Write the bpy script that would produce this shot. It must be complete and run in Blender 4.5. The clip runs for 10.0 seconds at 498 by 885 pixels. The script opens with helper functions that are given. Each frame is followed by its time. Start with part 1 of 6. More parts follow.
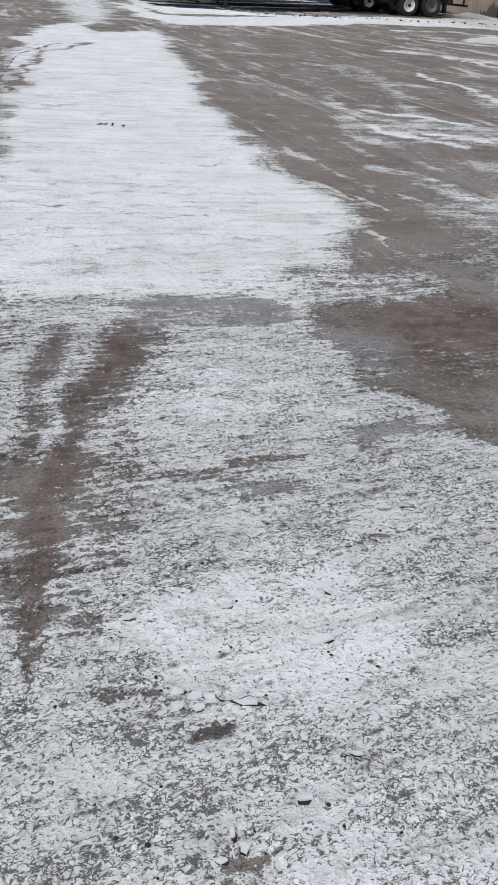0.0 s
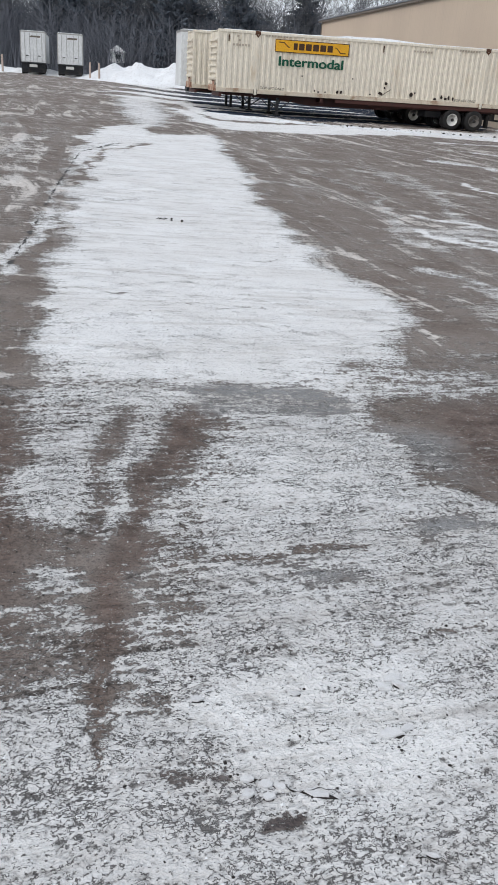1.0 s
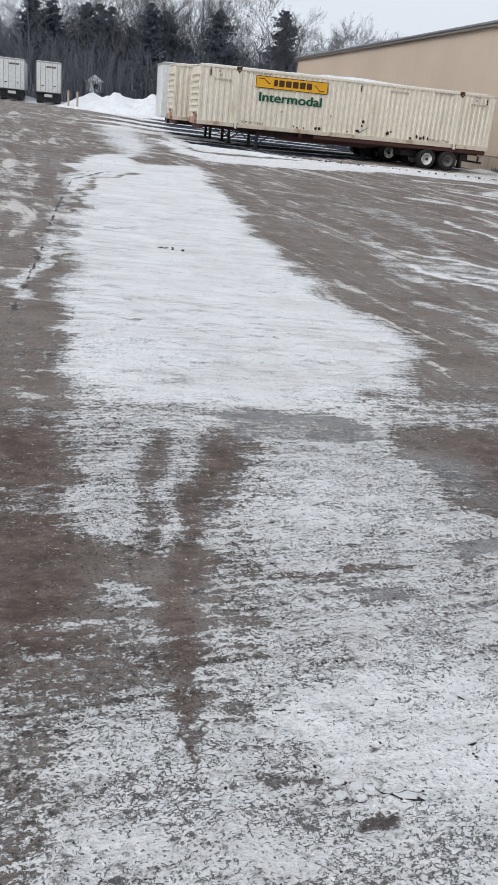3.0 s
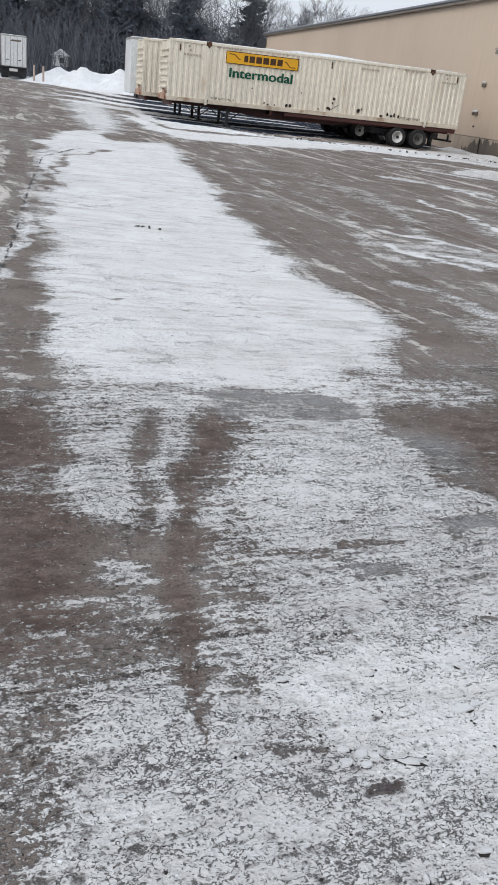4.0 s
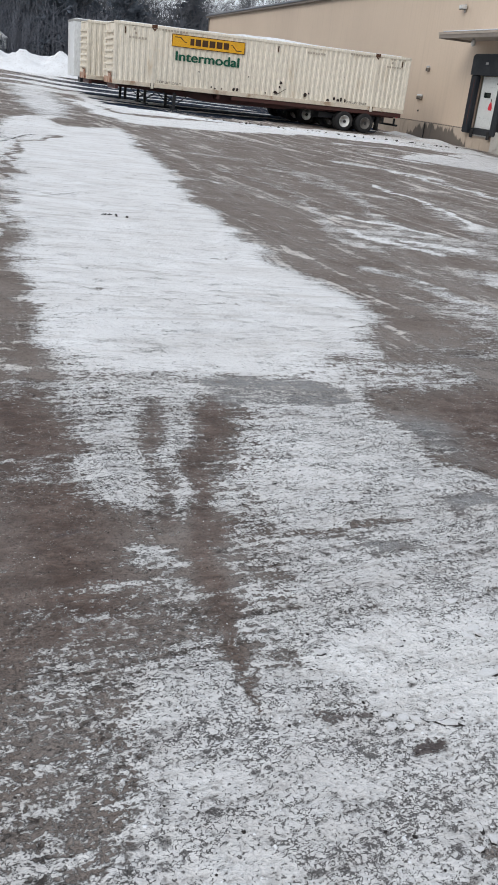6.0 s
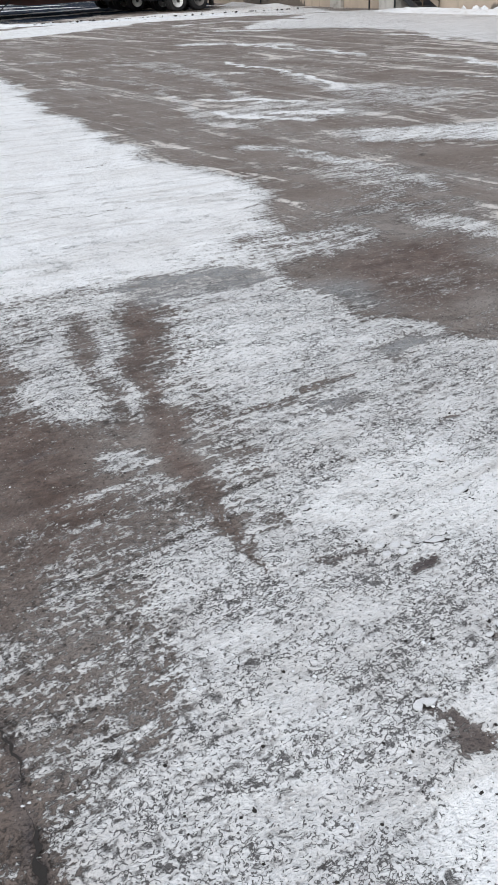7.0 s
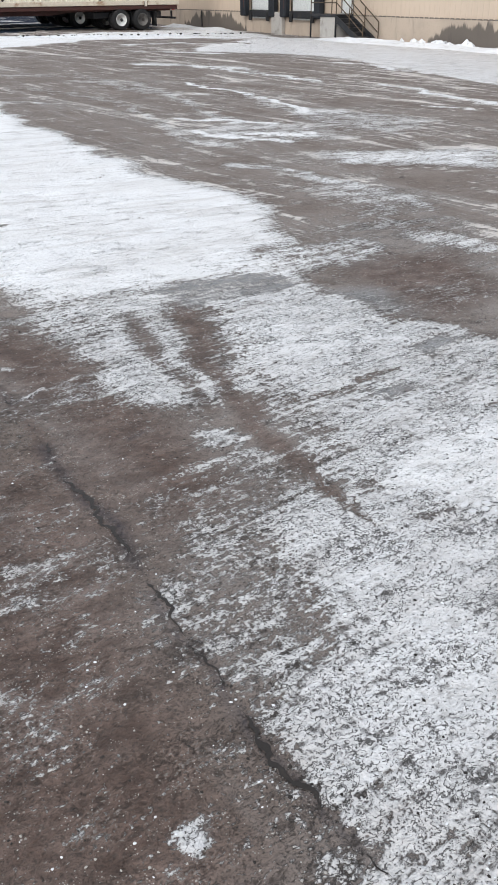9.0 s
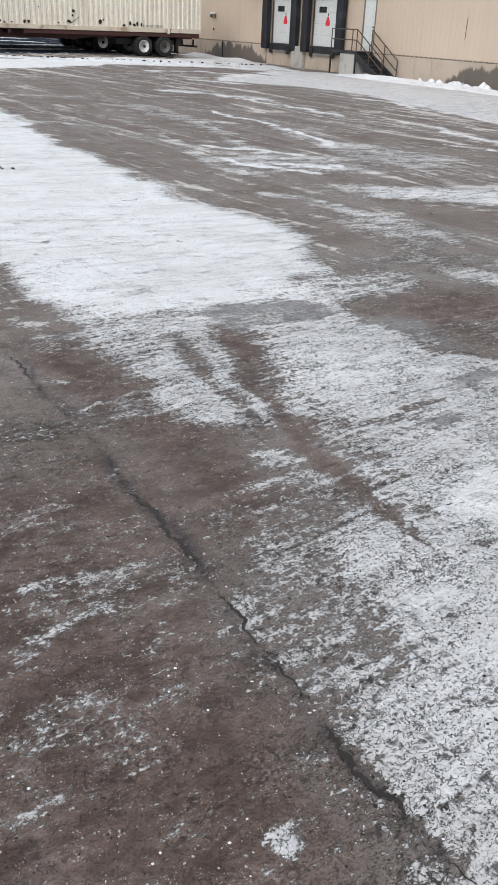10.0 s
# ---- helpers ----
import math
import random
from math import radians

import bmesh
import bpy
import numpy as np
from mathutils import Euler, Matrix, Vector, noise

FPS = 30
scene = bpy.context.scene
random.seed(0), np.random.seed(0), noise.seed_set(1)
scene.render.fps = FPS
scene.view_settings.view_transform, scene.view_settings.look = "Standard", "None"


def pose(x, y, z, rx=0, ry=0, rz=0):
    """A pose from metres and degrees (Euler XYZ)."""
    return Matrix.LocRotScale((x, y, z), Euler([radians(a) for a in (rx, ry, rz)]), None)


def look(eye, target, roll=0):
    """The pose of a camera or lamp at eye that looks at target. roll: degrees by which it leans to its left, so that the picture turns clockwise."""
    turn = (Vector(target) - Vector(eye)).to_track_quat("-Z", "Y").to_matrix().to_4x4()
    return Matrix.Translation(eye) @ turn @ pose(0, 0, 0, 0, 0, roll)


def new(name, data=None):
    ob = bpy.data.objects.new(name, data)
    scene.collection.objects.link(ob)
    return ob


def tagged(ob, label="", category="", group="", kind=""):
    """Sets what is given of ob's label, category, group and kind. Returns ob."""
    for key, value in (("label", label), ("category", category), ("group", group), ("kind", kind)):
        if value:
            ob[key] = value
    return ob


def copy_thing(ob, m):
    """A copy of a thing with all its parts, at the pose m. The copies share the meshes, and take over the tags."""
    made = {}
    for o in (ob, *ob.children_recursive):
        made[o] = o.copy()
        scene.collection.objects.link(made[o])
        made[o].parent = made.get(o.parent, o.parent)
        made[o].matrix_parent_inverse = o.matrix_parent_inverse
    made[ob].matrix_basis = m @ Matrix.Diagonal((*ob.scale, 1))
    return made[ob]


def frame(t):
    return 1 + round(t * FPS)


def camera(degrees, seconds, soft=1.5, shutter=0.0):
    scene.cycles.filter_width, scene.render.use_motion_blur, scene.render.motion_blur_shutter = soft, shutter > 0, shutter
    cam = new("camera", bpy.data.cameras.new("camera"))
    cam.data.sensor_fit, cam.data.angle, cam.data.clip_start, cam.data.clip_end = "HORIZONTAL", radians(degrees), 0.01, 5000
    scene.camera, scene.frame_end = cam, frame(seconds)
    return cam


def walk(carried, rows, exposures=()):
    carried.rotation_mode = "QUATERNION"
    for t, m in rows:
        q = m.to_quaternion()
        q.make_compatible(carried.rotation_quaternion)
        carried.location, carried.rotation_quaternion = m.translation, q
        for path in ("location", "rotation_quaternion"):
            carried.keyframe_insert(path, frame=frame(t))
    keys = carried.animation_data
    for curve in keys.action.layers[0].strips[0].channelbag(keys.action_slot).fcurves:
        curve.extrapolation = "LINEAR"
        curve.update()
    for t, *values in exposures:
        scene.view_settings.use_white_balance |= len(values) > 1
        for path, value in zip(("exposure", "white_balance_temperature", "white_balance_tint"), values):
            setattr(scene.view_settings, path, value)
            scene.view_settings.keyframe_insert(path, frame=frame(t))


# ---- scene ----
cam = camera(33.00, 10.0, soft=1.6)
PATH = [
    (0, (0.000, 0.000, 1.749), (-0.0517, 1.7415, 0.7671), 2.19),
    (0.1, (-0.016, -0.007, 1.748), (-0.0652, 1.7422, 0.7805), 2.56),
    (0.2, (-0.042, -0.019, 1.752), (-0.1178, 1.7532, 0.8276), 3.35),
    (0.3, (-0.063, -0.037, 1.753), (-0.2029, 1.7790, 0.9258), 5.03),
    (0.5, (-0.087, -0.043, 1.762), (-0.2705, 1.8078, 1.0270), 5.53),
    (1, (-0.151, -0.059, 1.748), (-0.2859, 1.7722, 0.9537), 3.94),
    (1.5, (-0.278, -0.145, 1.754), (-0.3333, 1.6701, 0.9162), 3.65),
    (2, (-0.360, -0.189, 1.758), (-0.3971, 1.6399, 0.9489), 3.52),
    (2.5, (-0.437, -0.211, 1.751), (-0.4992, 1.6497, 1.0200), 5.39),
    (2.7, (-0.467, -0.221, 1.752), (-0.5388, 1.6428, 1.0292), 5.74),
    (4, (-0.607, -0.283, 1.756), (-0.5962, 1.5652, 0.9926), 6.28),
    (4.5, (-0.663, -0.297, 1.750), (-0.6054, 1.5399, 0.9613), 6.57),
    (5, (-0.748, -0.379, 1.769), (-0.6238, 1.4517, 0.9730), 7.17),
    (5.2, (-0.770, -0.378, 1.779), (-0.6532, 1.4590, 0.9959), 6.78),
    (6.5, (-0.984, -0.482, 1.778), (-0.8067, 1.3494, 0.9950), 5.22),
    (6.6, (-0.996, -0.511, 1.759), (-0.7479, 1.3127, 0.9751), 0.99),
    (6.7, (-1.003, -0.495, 1.755), (-0.6971, 1.2847, 0.8963), -1.88),
    (6.8, (-1.025, -0.494, 1.748), (-0.6883, 1.2482, 0.8253), -2.36),
    (6.9, (-1.045, -0.503, 1.744), (-0.7035, 1.2233, 0.7933), -2.58),
    (7, (-1.064, -0.508, 1.740), (-0.7384, 1.2030, 0.7556), -3.34),
    (7.5, (-1.241, -0.579, 1.757), (-0.9416, 1.0787, 0.6781), -4.50),
    (8, (-1.384, -0.647, 1.778), (-1.0641, 1.0438, 0.7585), -5.75),
    (8.5, (-1.603, -0.684, 1.779), (-1.1885, 1.0051, 0.7910), -2.36),
    (8.8, (-1.742, -0.747, 1.795), (-1.2535, 0.9200, 0.8041), -1.20),
    (9, (-1.835, -0.785, 1.816), (-1.3367, 0.9020, 0.8654), -0.32),
    (9.2, (-1.903, -0.780, 1.820), (-1.4321, 0.9648, 0.9649), 0.51),
    (9.5, (-1.981, -0.787, 1.820), (-1.5156, 0.9611, 0.9666), 0.97),
    (10, (-2.129, -0.801, 1.836), (-1.6145, 0.9108, 0.9394), 2.53),
]
walk(cam, [(t, look(eye, target, roll)) for t, eye, target, roll in PATH], exposures=[(0.0, -0.05), (6.5, -0.06), (7.2, 0.14), (8.0, 0.18), (8.6, 0.23), (9.0, 0.26), (9.5, 0.18), (10.0, 0.14)])

# ---- world and light: overcast winter day ----
SUN_ELEVATION, SUN_HEADING = 36.0, 222.0
world = bpy.data.worlds.new("overcast")
scene.world = world
world.use_nodes = True
wt = world.node_tree
sky = wt.nodes.new("ShaderNodeTexSky")
sky.sky_type = "NISHITA"
sky.sun_disc = False
sky.sun_elevation, sky.sun_rotation = radians(SUN_ELEVATION), radians(SUN_HEADING)
sky.air_density, sky.dust_density, sky.ozone_density = 1.0, 6.0, 1.0
grey = wt.nodes.new("ShaderNodeHueSaturation")
grey.inputs["Saturation"].default_value = 0.5
wt.links.new(sky.outputs[0], grey.inputs["Color"])
cloud = wt.nodes.new("ShaderNodeMix")
cloud.data_type = "RGBA"
cloud.inputs[0].default_value = 0.82
cloud.inputs[7].default_value = (7.45, 8.0, 8.75, 1)
wt.links.new(grey.outputs[0], cloud.inputs[6])
wt.links.new(cloud.outputs[2], wt.nodes["Background"].inputs["Color"])
wt.nodes["Background"].inputs["Strength"].default_value = 0.12
sun = new("sun", bpy.data.lights.new("sun", "SUN"))
sun.data.energy, sun.data.angle, sun.data.color = 1.0, radians(25), (1.0, 0.97, 0.93)
h, e = radians(SUN_HEADING), radians(SUN_ELEVATION)
sun.matrix_world = look(Vector((math.sin(h) * math.cos(e), math.cos(h) * math.cos(e), math.sin(e))) * 50, (0, 0, 0))


# ---- material helpers ----
def material(name, rough=0.7, metal=0.0):
    m = bpy.data.materials.new(name)
    m.use_nodes = True
    b = m.node_tree.nodes["Principled BSDF"]
    b.inputs["Roughness"].default_value, b.inputs["Metallic"].default_value = rough, metal
    b.inputs["Specular IOR Level"].default_value = 0.3
    return m, m.node_tree, b


def put(nt, socket, value):
    if isinstance(value, bpy.types.NodeSocket):
        nt.links.new(value, socket)
    else:
        socket.default_value = value


def position(nt, local=False, scale=(1, 1, 1), turn=0.0):
    src = nt.nodes.new("ShaderNodeTexCoord").outputs["Object"] if local else nt.nodes.new("ShaderNodeNewGeometry").outputs["Position"]
    mp = nt.nodes.new("ShaderNodeMapping")
    mp.vector_type = "TEXTURE"
    mp.inputs["Scale"].default_value = tuple(1 / s for s in scale)
    mp.inputs["Rotation"].default_value = (0, 0, radians(turn))
    nt.links.new(src, mp.inputs["Vector"])
    return mp.outputs[0]


def grain(nt, vec, scale, detail=3.0, rough=0.55, warp=0.0):
    n = nt.nodes.new("ShaderNodeTexNoise")
    nt.links.new(vec, n.inputs["Vector"])
    n.inputs["Scale"].default_value, n.inputs["Detail"].default_value = scale, detail
    n.inputs["Roughness"].default_value, n.inputs["Distortion"].default_value = rough, warp
    return n.outputs["Fac"]


def cells(nt, vec, scale, feature="F1"):
    n = nt.nodes.new("ShaderNodeTexVoronoi")
    n.feature = feature
    nt.links.new(vec, n.inputs["Vector"])
    n.inputs["Scale"].default_value = scale
    return n.outputs["Distance"]


def calc(nt, op, a, b=0.0, c=0.0):
    n = nt.nodes.new("ShaderNodeMath")
    n.operation = op
    for socket, value in zip(n.inputs, (a, b, c)):
        put(nt, socket, value)
    return n.outputs[0]


def step(nt, value, low, high, out_low=0.0, out_high=1.0):
    n = nt.nodes.new("ShaderNodeMapRange")
    n.interpolation_type = "SMOOTHSTEP"
    for key, v in (("Value", value), ("From Min", low), ("From Max", high), ("To Min", out_low), ("To Max", out_high)):
        put(nt, n.inputs[key], v)
    return n.outputs[0]


def blend(nt, fac, a, b):
    n = nt.nodes.new("ShaderNodeMix")
    n.data_type = "RGBA"
    put(nt, n.inputs[0], fac)
    put(nt, n.inputs[6], (*a, 1) if isinstance(a, tuple) else a)
    put(nt, n.inputs[7], (*b, 1) if isinstance(b, tuple) else b)
    return n.outputs[2]


def attribute(nt, name):
    n = nt.nodes.new("ShaderNodeAttribute")
    n.attribute_name = name
    return n.outputs["Fac"]


def relief(nt, bsdf, height, distance, strength=1.0):
    n = nt.nodes.new("ShaderNodeBump")
    n.inputs["Distance"].default_value, n.inputs["Strength"].default_value = distance, strength
    nt.links.new(height, n.inputs["Height"])
    nt.links.new(n.outputs[0], bsdf.inputs["Normal"])


def worn(name, base, dirt, scale, rough=0.7, metal=0.0, low=0.5, high=0.72, bump=0.002, local=True, stretch=(1, 1, 1)):
    """A surface of one colour with dirt at two scales and fine relief."""
    m, nt, b = material(name, rough, metal)
    p = position(nt, local, stretch)
    big, fine = grain(nt, p, scale, 4), grain(nt, p, scale * 14, 3)
    k = step(nt, calc(nt, "ADD", calc(nt, "MULTIPLY", big, 0.7), calc(nt, "MULTIPLY", fine, 0.3)), low, high)
    tone = blend(nt, step(nt, fine, 0.3, 0.7), tuple(c * 0.88 for c in base), tuple(min(1, c * 1.08) for c in base))
    put(nt, b.inputs["Base Color"], blend(nt, k, tone, dirt))
    put(nt, b.inputs["Roughness"], step(nt, fine, 0.3, 0.7, max(0.05, rough - 0.12), min(1, rough + 0.1)))
    if bump:
        relief(nt, b, calc(nt, "ADD", big, calc(nt, "MULTIPLY", fine, 0.4)), bump)
    return m


# ---- materials ----
def ground_material():
    """Trodden snow that thins to a grey film and breaks up over gritty frozen dirt; cover, wet, ice, blue-black and
    grime lie on the plan.
    """
    m, nt, b = material("frozen_yard", 0.85)
    p = position(nt)
    q = position(nt, scale=(0.70, 1.20, 1.0), turn=12)
    r_ = position(nt, scale=(0.88, 1.08, 1.0), turn=24)
    tread = position(nt, scale=(3.2, 30.0, 1.0), turn=24)
    drag = position(nt, scale=(0.9, 6.5, 1.0), turn=14)
    lanes = position(nt, scale=(0.20, 1.3, 1.0), turn=-71)
    ruts = position(nt, scale=(0.8, 3.4, 1.0), turn=-64)
    wide = position(nt, scale=(0.34, 2.1, 1.0), turn=12)
    cover, wet, ice, blue_black, grime = attribute(nt, "cover"), attribute(nt, "wet"), attribute(nt, "ice"), attribute(nt, "blue_black"), attribute(nt, "grime")
    n1, n2, n3 = grain(nt, q, 1.2, 4), grain(nt, q, 8.5, 5, 0.64, 0.2), grain(nt, r_, 31.0, 4, 0.66, 0.25)
    n4, n5, n6 = grain(nt, r_, 84.0, 3, 0.6, 0.2), grain(nt, tread, 1.0, 3, 0.6, 0.4), grain(nt, lanes, 1.0, 5, 0.64, 0.9)
    n7, n8, n9 = grain(nt, drag, 1.0, 4, 0.6, 0.5), grain(nt, ruts, 1.0, 5, 0.68, 0.8), grain(nt, wide, 1.0, 5, 0.6, 0.6)
    open_ = calc(nt, "MULTIPLY", step(nt, cover, 0.62, 0.28), step(nt, grime, 0.5, 0.0))

    def summed(start, pairs):
        for n, k in pairs:
            start = calc(nt, "ADD", start, calc(nt, "MULTIPLY", calc(nt, "SUBTRACT", n, 0.5), k))
        return start

    def times(*factors):
        out = factors[0]
        for f in factors[1:]:
            out = calc(nt, "MULTIPLY", out, f)
        return out

    def dashes(scale, half, gate, low, high):
        """Short curved breaks in the crust: level lines of a noise, kept only here and there."""
        n = grain(nt, r_, scale, 2, 0.6, 0.25)
        return times(step(nt, calc(nt, "ABSOLUTE", calc(nt, "SUBTRACT", n, 0.5)), half, half * 0.35), step(nt, gate, low, high))

    # where the crust is thick but soiled it greys evenly instead of breaking up
    crust = times(step(nt, cover, 0.56, 0.84), step(nt, grime, 0.10, 0.5))
    calm = calc(nt, "MULTIPLY_ADD", crust, -0.6, 1.0)
    base = calc(nt, "ADD", calc(nt, "MULTIPLY_ADD", cover, 1.06, 0.045), times(summed(0.0, ((n1, 0.5), (n2, 0.95), (n7, 0.5), (n9, 0.85))), calm))
    patchy = step(nt, grain(nt, p, 0.21, 3), 0.38, 0.58, 0.35, 1.0)
    lane = calc(nt, "ADD", calc(nt, "MULTIPLY", step(nt, n6, 0.49, 0.66), 0.50), calc(nt, "MULTIPLY", step(nt, n8, 0.52, 0.68), 0.34))
    base = calc(nt, "ADD", base, times(lane, patchy, open_))
    base = calc(nt, "ADD", base, times(calc(nt, "SUBTRACT", n8, 0.5), open_, 0.5))
    fine = summed(0.0, ((n3, 1.6), (n4, 1.5), (n5, 0.9)))
    mix = calc(nt, "ADD", base, calc(nt, "MULTIPLY", fine, calc(nt, "MAXIMUM", grime, calc(nt, "MULTIPLY_ADD", open_, -0.6, 1.0))))
    film = calc(nt, "MULTIPLY", step(nt, summed(base, ((n3, 0.9), (n5, 0.5))), 0.30, 0.70), calc(nt, "MULTIPLY_ADD", grime, -0.30, 0.52))
    snow = step(nt, mix, calc(nt, "MULTIPLY_ADD", crust, -0.34, 0.47), calc(nt, "MULTIPLY_ADD", crust, 0.06, 0.64))
    # gritty frozen dirt over old asphalt
    dirt = blend(nt, step(nt, n1, 0.35, 0.68), (0.182, 0.146, 0.127), (0.248, 0.212, 0.192))
    dirt = blend(nt, step(nt, n6, 0.42, 0.64), dirt, (0.285, 0.254, 0.236))
    damp = calc(nt, "MULTIPLY", wet, step(nt, n2, 0.30, 0.62, 1.0, 0.62))
    soaked = blend(nt, step(nt, summed(n2, ((n3, 0.5),)), 0.36, 0.66), (0.074, 0.046, 0.036), (0.156, 0.095, 0.075))
    dirt = blend(nt, damp, dirt, soaked)
    dirt = blend(nt, times(step(nt, n4, 0.47, 0.36), step(nt, n3, 0.60, 0.44), 0.65), dirt, (0.034, 0.027, 0.024))
    bits = summed(n4, ((n2, 0.55), (n9, 0.35)))
    dirt = blend(nt, times(step(nt, bits, 0.60, 0.70), 0.75), dirt, (0.30, 0.272, 0.25))
    for size, rare in ((120.0, 0.54), (70.0, 0.62)):
        chip = summed(cells(nt, p, size), ((n4, 0.5),))
        dirt = blend(nt, times(step(nt, chip, 0.30, 0.16), step(nt, grain(nt, p, size / 9, 2), rare, rare + 0.08)), dirt, (0.36, 0.335, 0.31))
    glaze = blend(nt, step(nt, n2, 0.35, 0.65), (0.22, 0.222, 0.228), (0.37, 0.375, 0.385))
    dirt = blend(nt, calc(nt, "MULTIPLY", ice, step(nt, n2, 0.28, 0.45)), dirt, glaze)
    # blue-black colour with little gloss, wherever the plan lays it
    dirt = blend(nt, blue_black, dirt, (0.020, 0.030, 0.050))
    # a thin grey film of trodden snow, then packed snow, soiled where it is thin
    thin = blend(nt, step(nt, n2, 0.35, 0.65), (0.325, 0.288, 0.27), (0.46, 0.435, 0.422))
    under = blend(nt, film, dirt, thin)
    white = blend(nt, step(nt, n1, 0.36, 0.64), (0.90, 0.905, 0.918), (0.825, 0.822, 0.826))
    white = blend(nt, calc(nt, "MULTIPLY", step(nt, n7, 0.50, 0.34), 0.6), white, (0.66, 0.645, 0.635))
    white = blend(nt, calc(nt, "MULTIPLY", step(nt, mix, calc(nt, "MULTIPLY_ADD", crust, 0.25, 0.95), 0.40), 0.75), white, (0.47, 0.455, 0.448))
    white = blend(nt, calc(nt, "MULTIPLY", open_, 0.85), white, (0.66, 0.605, 0.565))
    white = blend(nt, times(step(nt, summed(0.5, ((n5, 1.0), (n3, 0.9), (n9, 0.9), (n2, 0.7))), 0.42, 0.20), step(nt, cover, 0.85, 1.05, 0.8, 0.5)), white, (0.42, 0.405, 0.397))
    worn_ = step(nt, summed(calc(nt, "MULTIPLY", grime, 0.62), ((n2, 1.3), (n7, 0.6), (n3, 1.5), (n4, 1.0))), 0.14, 0.85)
    white = blend(nt, times(worn_, grime, 0.7), white, (0.50, 0.48, 0.47))
    sweep = grain(nt, position(nt, scale=(0.8, 5.5, 1.0), turn=33), 1.0, 4, 0.62, 0.4)
    white = blend(nt, times(step(nt, summed(sweep, ((n3, 0.5), (n4, 0.4))), 0.48, 0.74), grime, 0.7), white, (0.53, 0.497, 0.478))
    white = blend(nt, calc(nt, "MULTIPLY", crust, 0.45), white, blend(nt, step(nt, summed(n2, ((n3, 0.6), (n5, 0.4))), 0.30, 0.72), (0.50, 0.488, 0.488), (0.74, 0.742, 0.758)))
    # dark breaks in the crust, thicker where it is soiled
    soil = summed(calc(nt, "MULTIPLY_ADD", grime, 0.16, 0.385), ((crust, 0.10), (grain(nt, q, 5.0, 4, 0.6, 0.3), 0.8), (n9, 0.45), (n4, 1.1)))
    breaks = calc(nt, "MAXIMUM", dashes(24.0, 0.021, summed(soil, ((n3, 0.8), (n4, 0.9))), 0.50, 0.58), dashes(48.0, 0.030, summed(soil, ((n2, 0.8), (n3, 0.6))), 0.50, 0.57))
    pits = times(step(nt, summed(n3, ((n4, 0.7), (n5, 0.35))), 0.425, 0.36), step(nt, summed(soil, ((n2, 0.8),)), 0.42, 0.56))
    breaks = calc(nt, "MAXIMUM", breaks, pits)
    white = blend(nt, times(breaks, step(nt, cover, 0.98, 1.08, 0.86, 0.55)), white, (0.070, 0.065, 0.064))
    under = blend(nt, times(breaks, step(nt, wet, 1.0, 0.2), 0.6), under, (0.034, 0.029, 0.027))
    under = blend(nt, times(step(nt, summed(mix, ((n4, 0.8),)), 0.22, 0.46), step(nt, n3, 0.60, 0.42), grime, step(nt, wet, 0.9, 0.3), 0.75), under, (0.034, 0.029, 0.028))
    put(nt, b.inputs["Base Color"], blend(nt, snow, under, white))
    r = calc(nt, "SUBTRACT", 0.9, calc(nt, "MULTIPLY", damp, 0.30))
    r = calc(nt, "SUBTRACT", r, calc(nt, "MULTIPLY", ice, 0.45))
    put(nt, b.inputs["Roughness"], blend_value(nt, snow, r, 0.8))
    put(nt, b.inputs["Specular IOR Level"], calc(nt, "MULTIPLY_ADD", blue_black, -0.26, 0.3))
    height = calc(nt, "ADD", calc(nt, "MULTIPLY", snow, 0.9), calc(nt, "ADD", calc(nt, "MULTIPLY", n3, 1.1), calc(nt, "MULTIPLY", n2, 1.3)))
    height = calc(nt, "ADD", height, calc(nt, "ADD", calc(nt, "MULTIPLY", n4, 0.4), calc(nt, "MULTIPLY", n5, 0.6)))
    height = calc(nt, "SUBTRACT", height, calc(nt, "MULTIPLY", breaks, 0.8))
    relief(nt, b, height, 0.022)
    return m


def blend_value(nt, fac, a, b):
    n = nt.nodes.new("ShaderNodeMix")
    put(nt, n.inputs[0], fac)
    put(nt, n.inputs[2], a)
    put(nt, n.inputs[3], b)
    return n.outputs[0]


def snow_material(name="snow", dirty=0.0):
    m, nt, b = material(name, 0.8)
    p = position(nt)
    big, mid, fine = grain(nt, p, 0.8, 4), grain(nt, p, 6.0, 4), grain(nt, p, 60.0, 3)
    c = blend(nt, step(nt, big, 0.35, 0.65), (0.82, 0.84, 0.87), (0.74, 0.755, 0.78))
    c = blend(nt, calc(nt, "MULTIPLY", step(nt, mid, 0.52, 0.70), 0.35 + dirty), c, (0.36, 0.33, 0.305))
    put(nt, b.inputs["Base Color"], c)
    relief(nt, b, calc(nt, "ADD", mid, calc(nt, "MULTIPLY", fine, 0.3)), 0.04)
    return m


def wall_material():
    m, nt, b = material("tan_painted_steel", 0.6)
    p = position(nt, True)
    runs = position(nt, True, (2.2, 2.2, 0.10))
    big, streak_, fine = grain(nt, p, 0.16, 4), grain(nt, runs, 1.6, 4), grain(nt, p, 9.0, 4)
    c = blend(nt, step(nt, big, 0.36, 0.66), (0.600, 0.488, 0.385), (0.562, 0.456, 0.360))
    c = blend(nt, calc(nt, "MULTIPLY", step(nt, streak_, 0.5, 0.72), 0.3), c, (0.47, 0.385, 0.30))
    c = blend(nt, calc(nt, "MULTIPLY", step(nt, fine, 0.58, 0.75), 0.2), c, (0.62, 0.52, 0.42))
    put(nt, b.inputs["Base Color"], c)
    relief(nt, b, fine, 0.003)
    return m


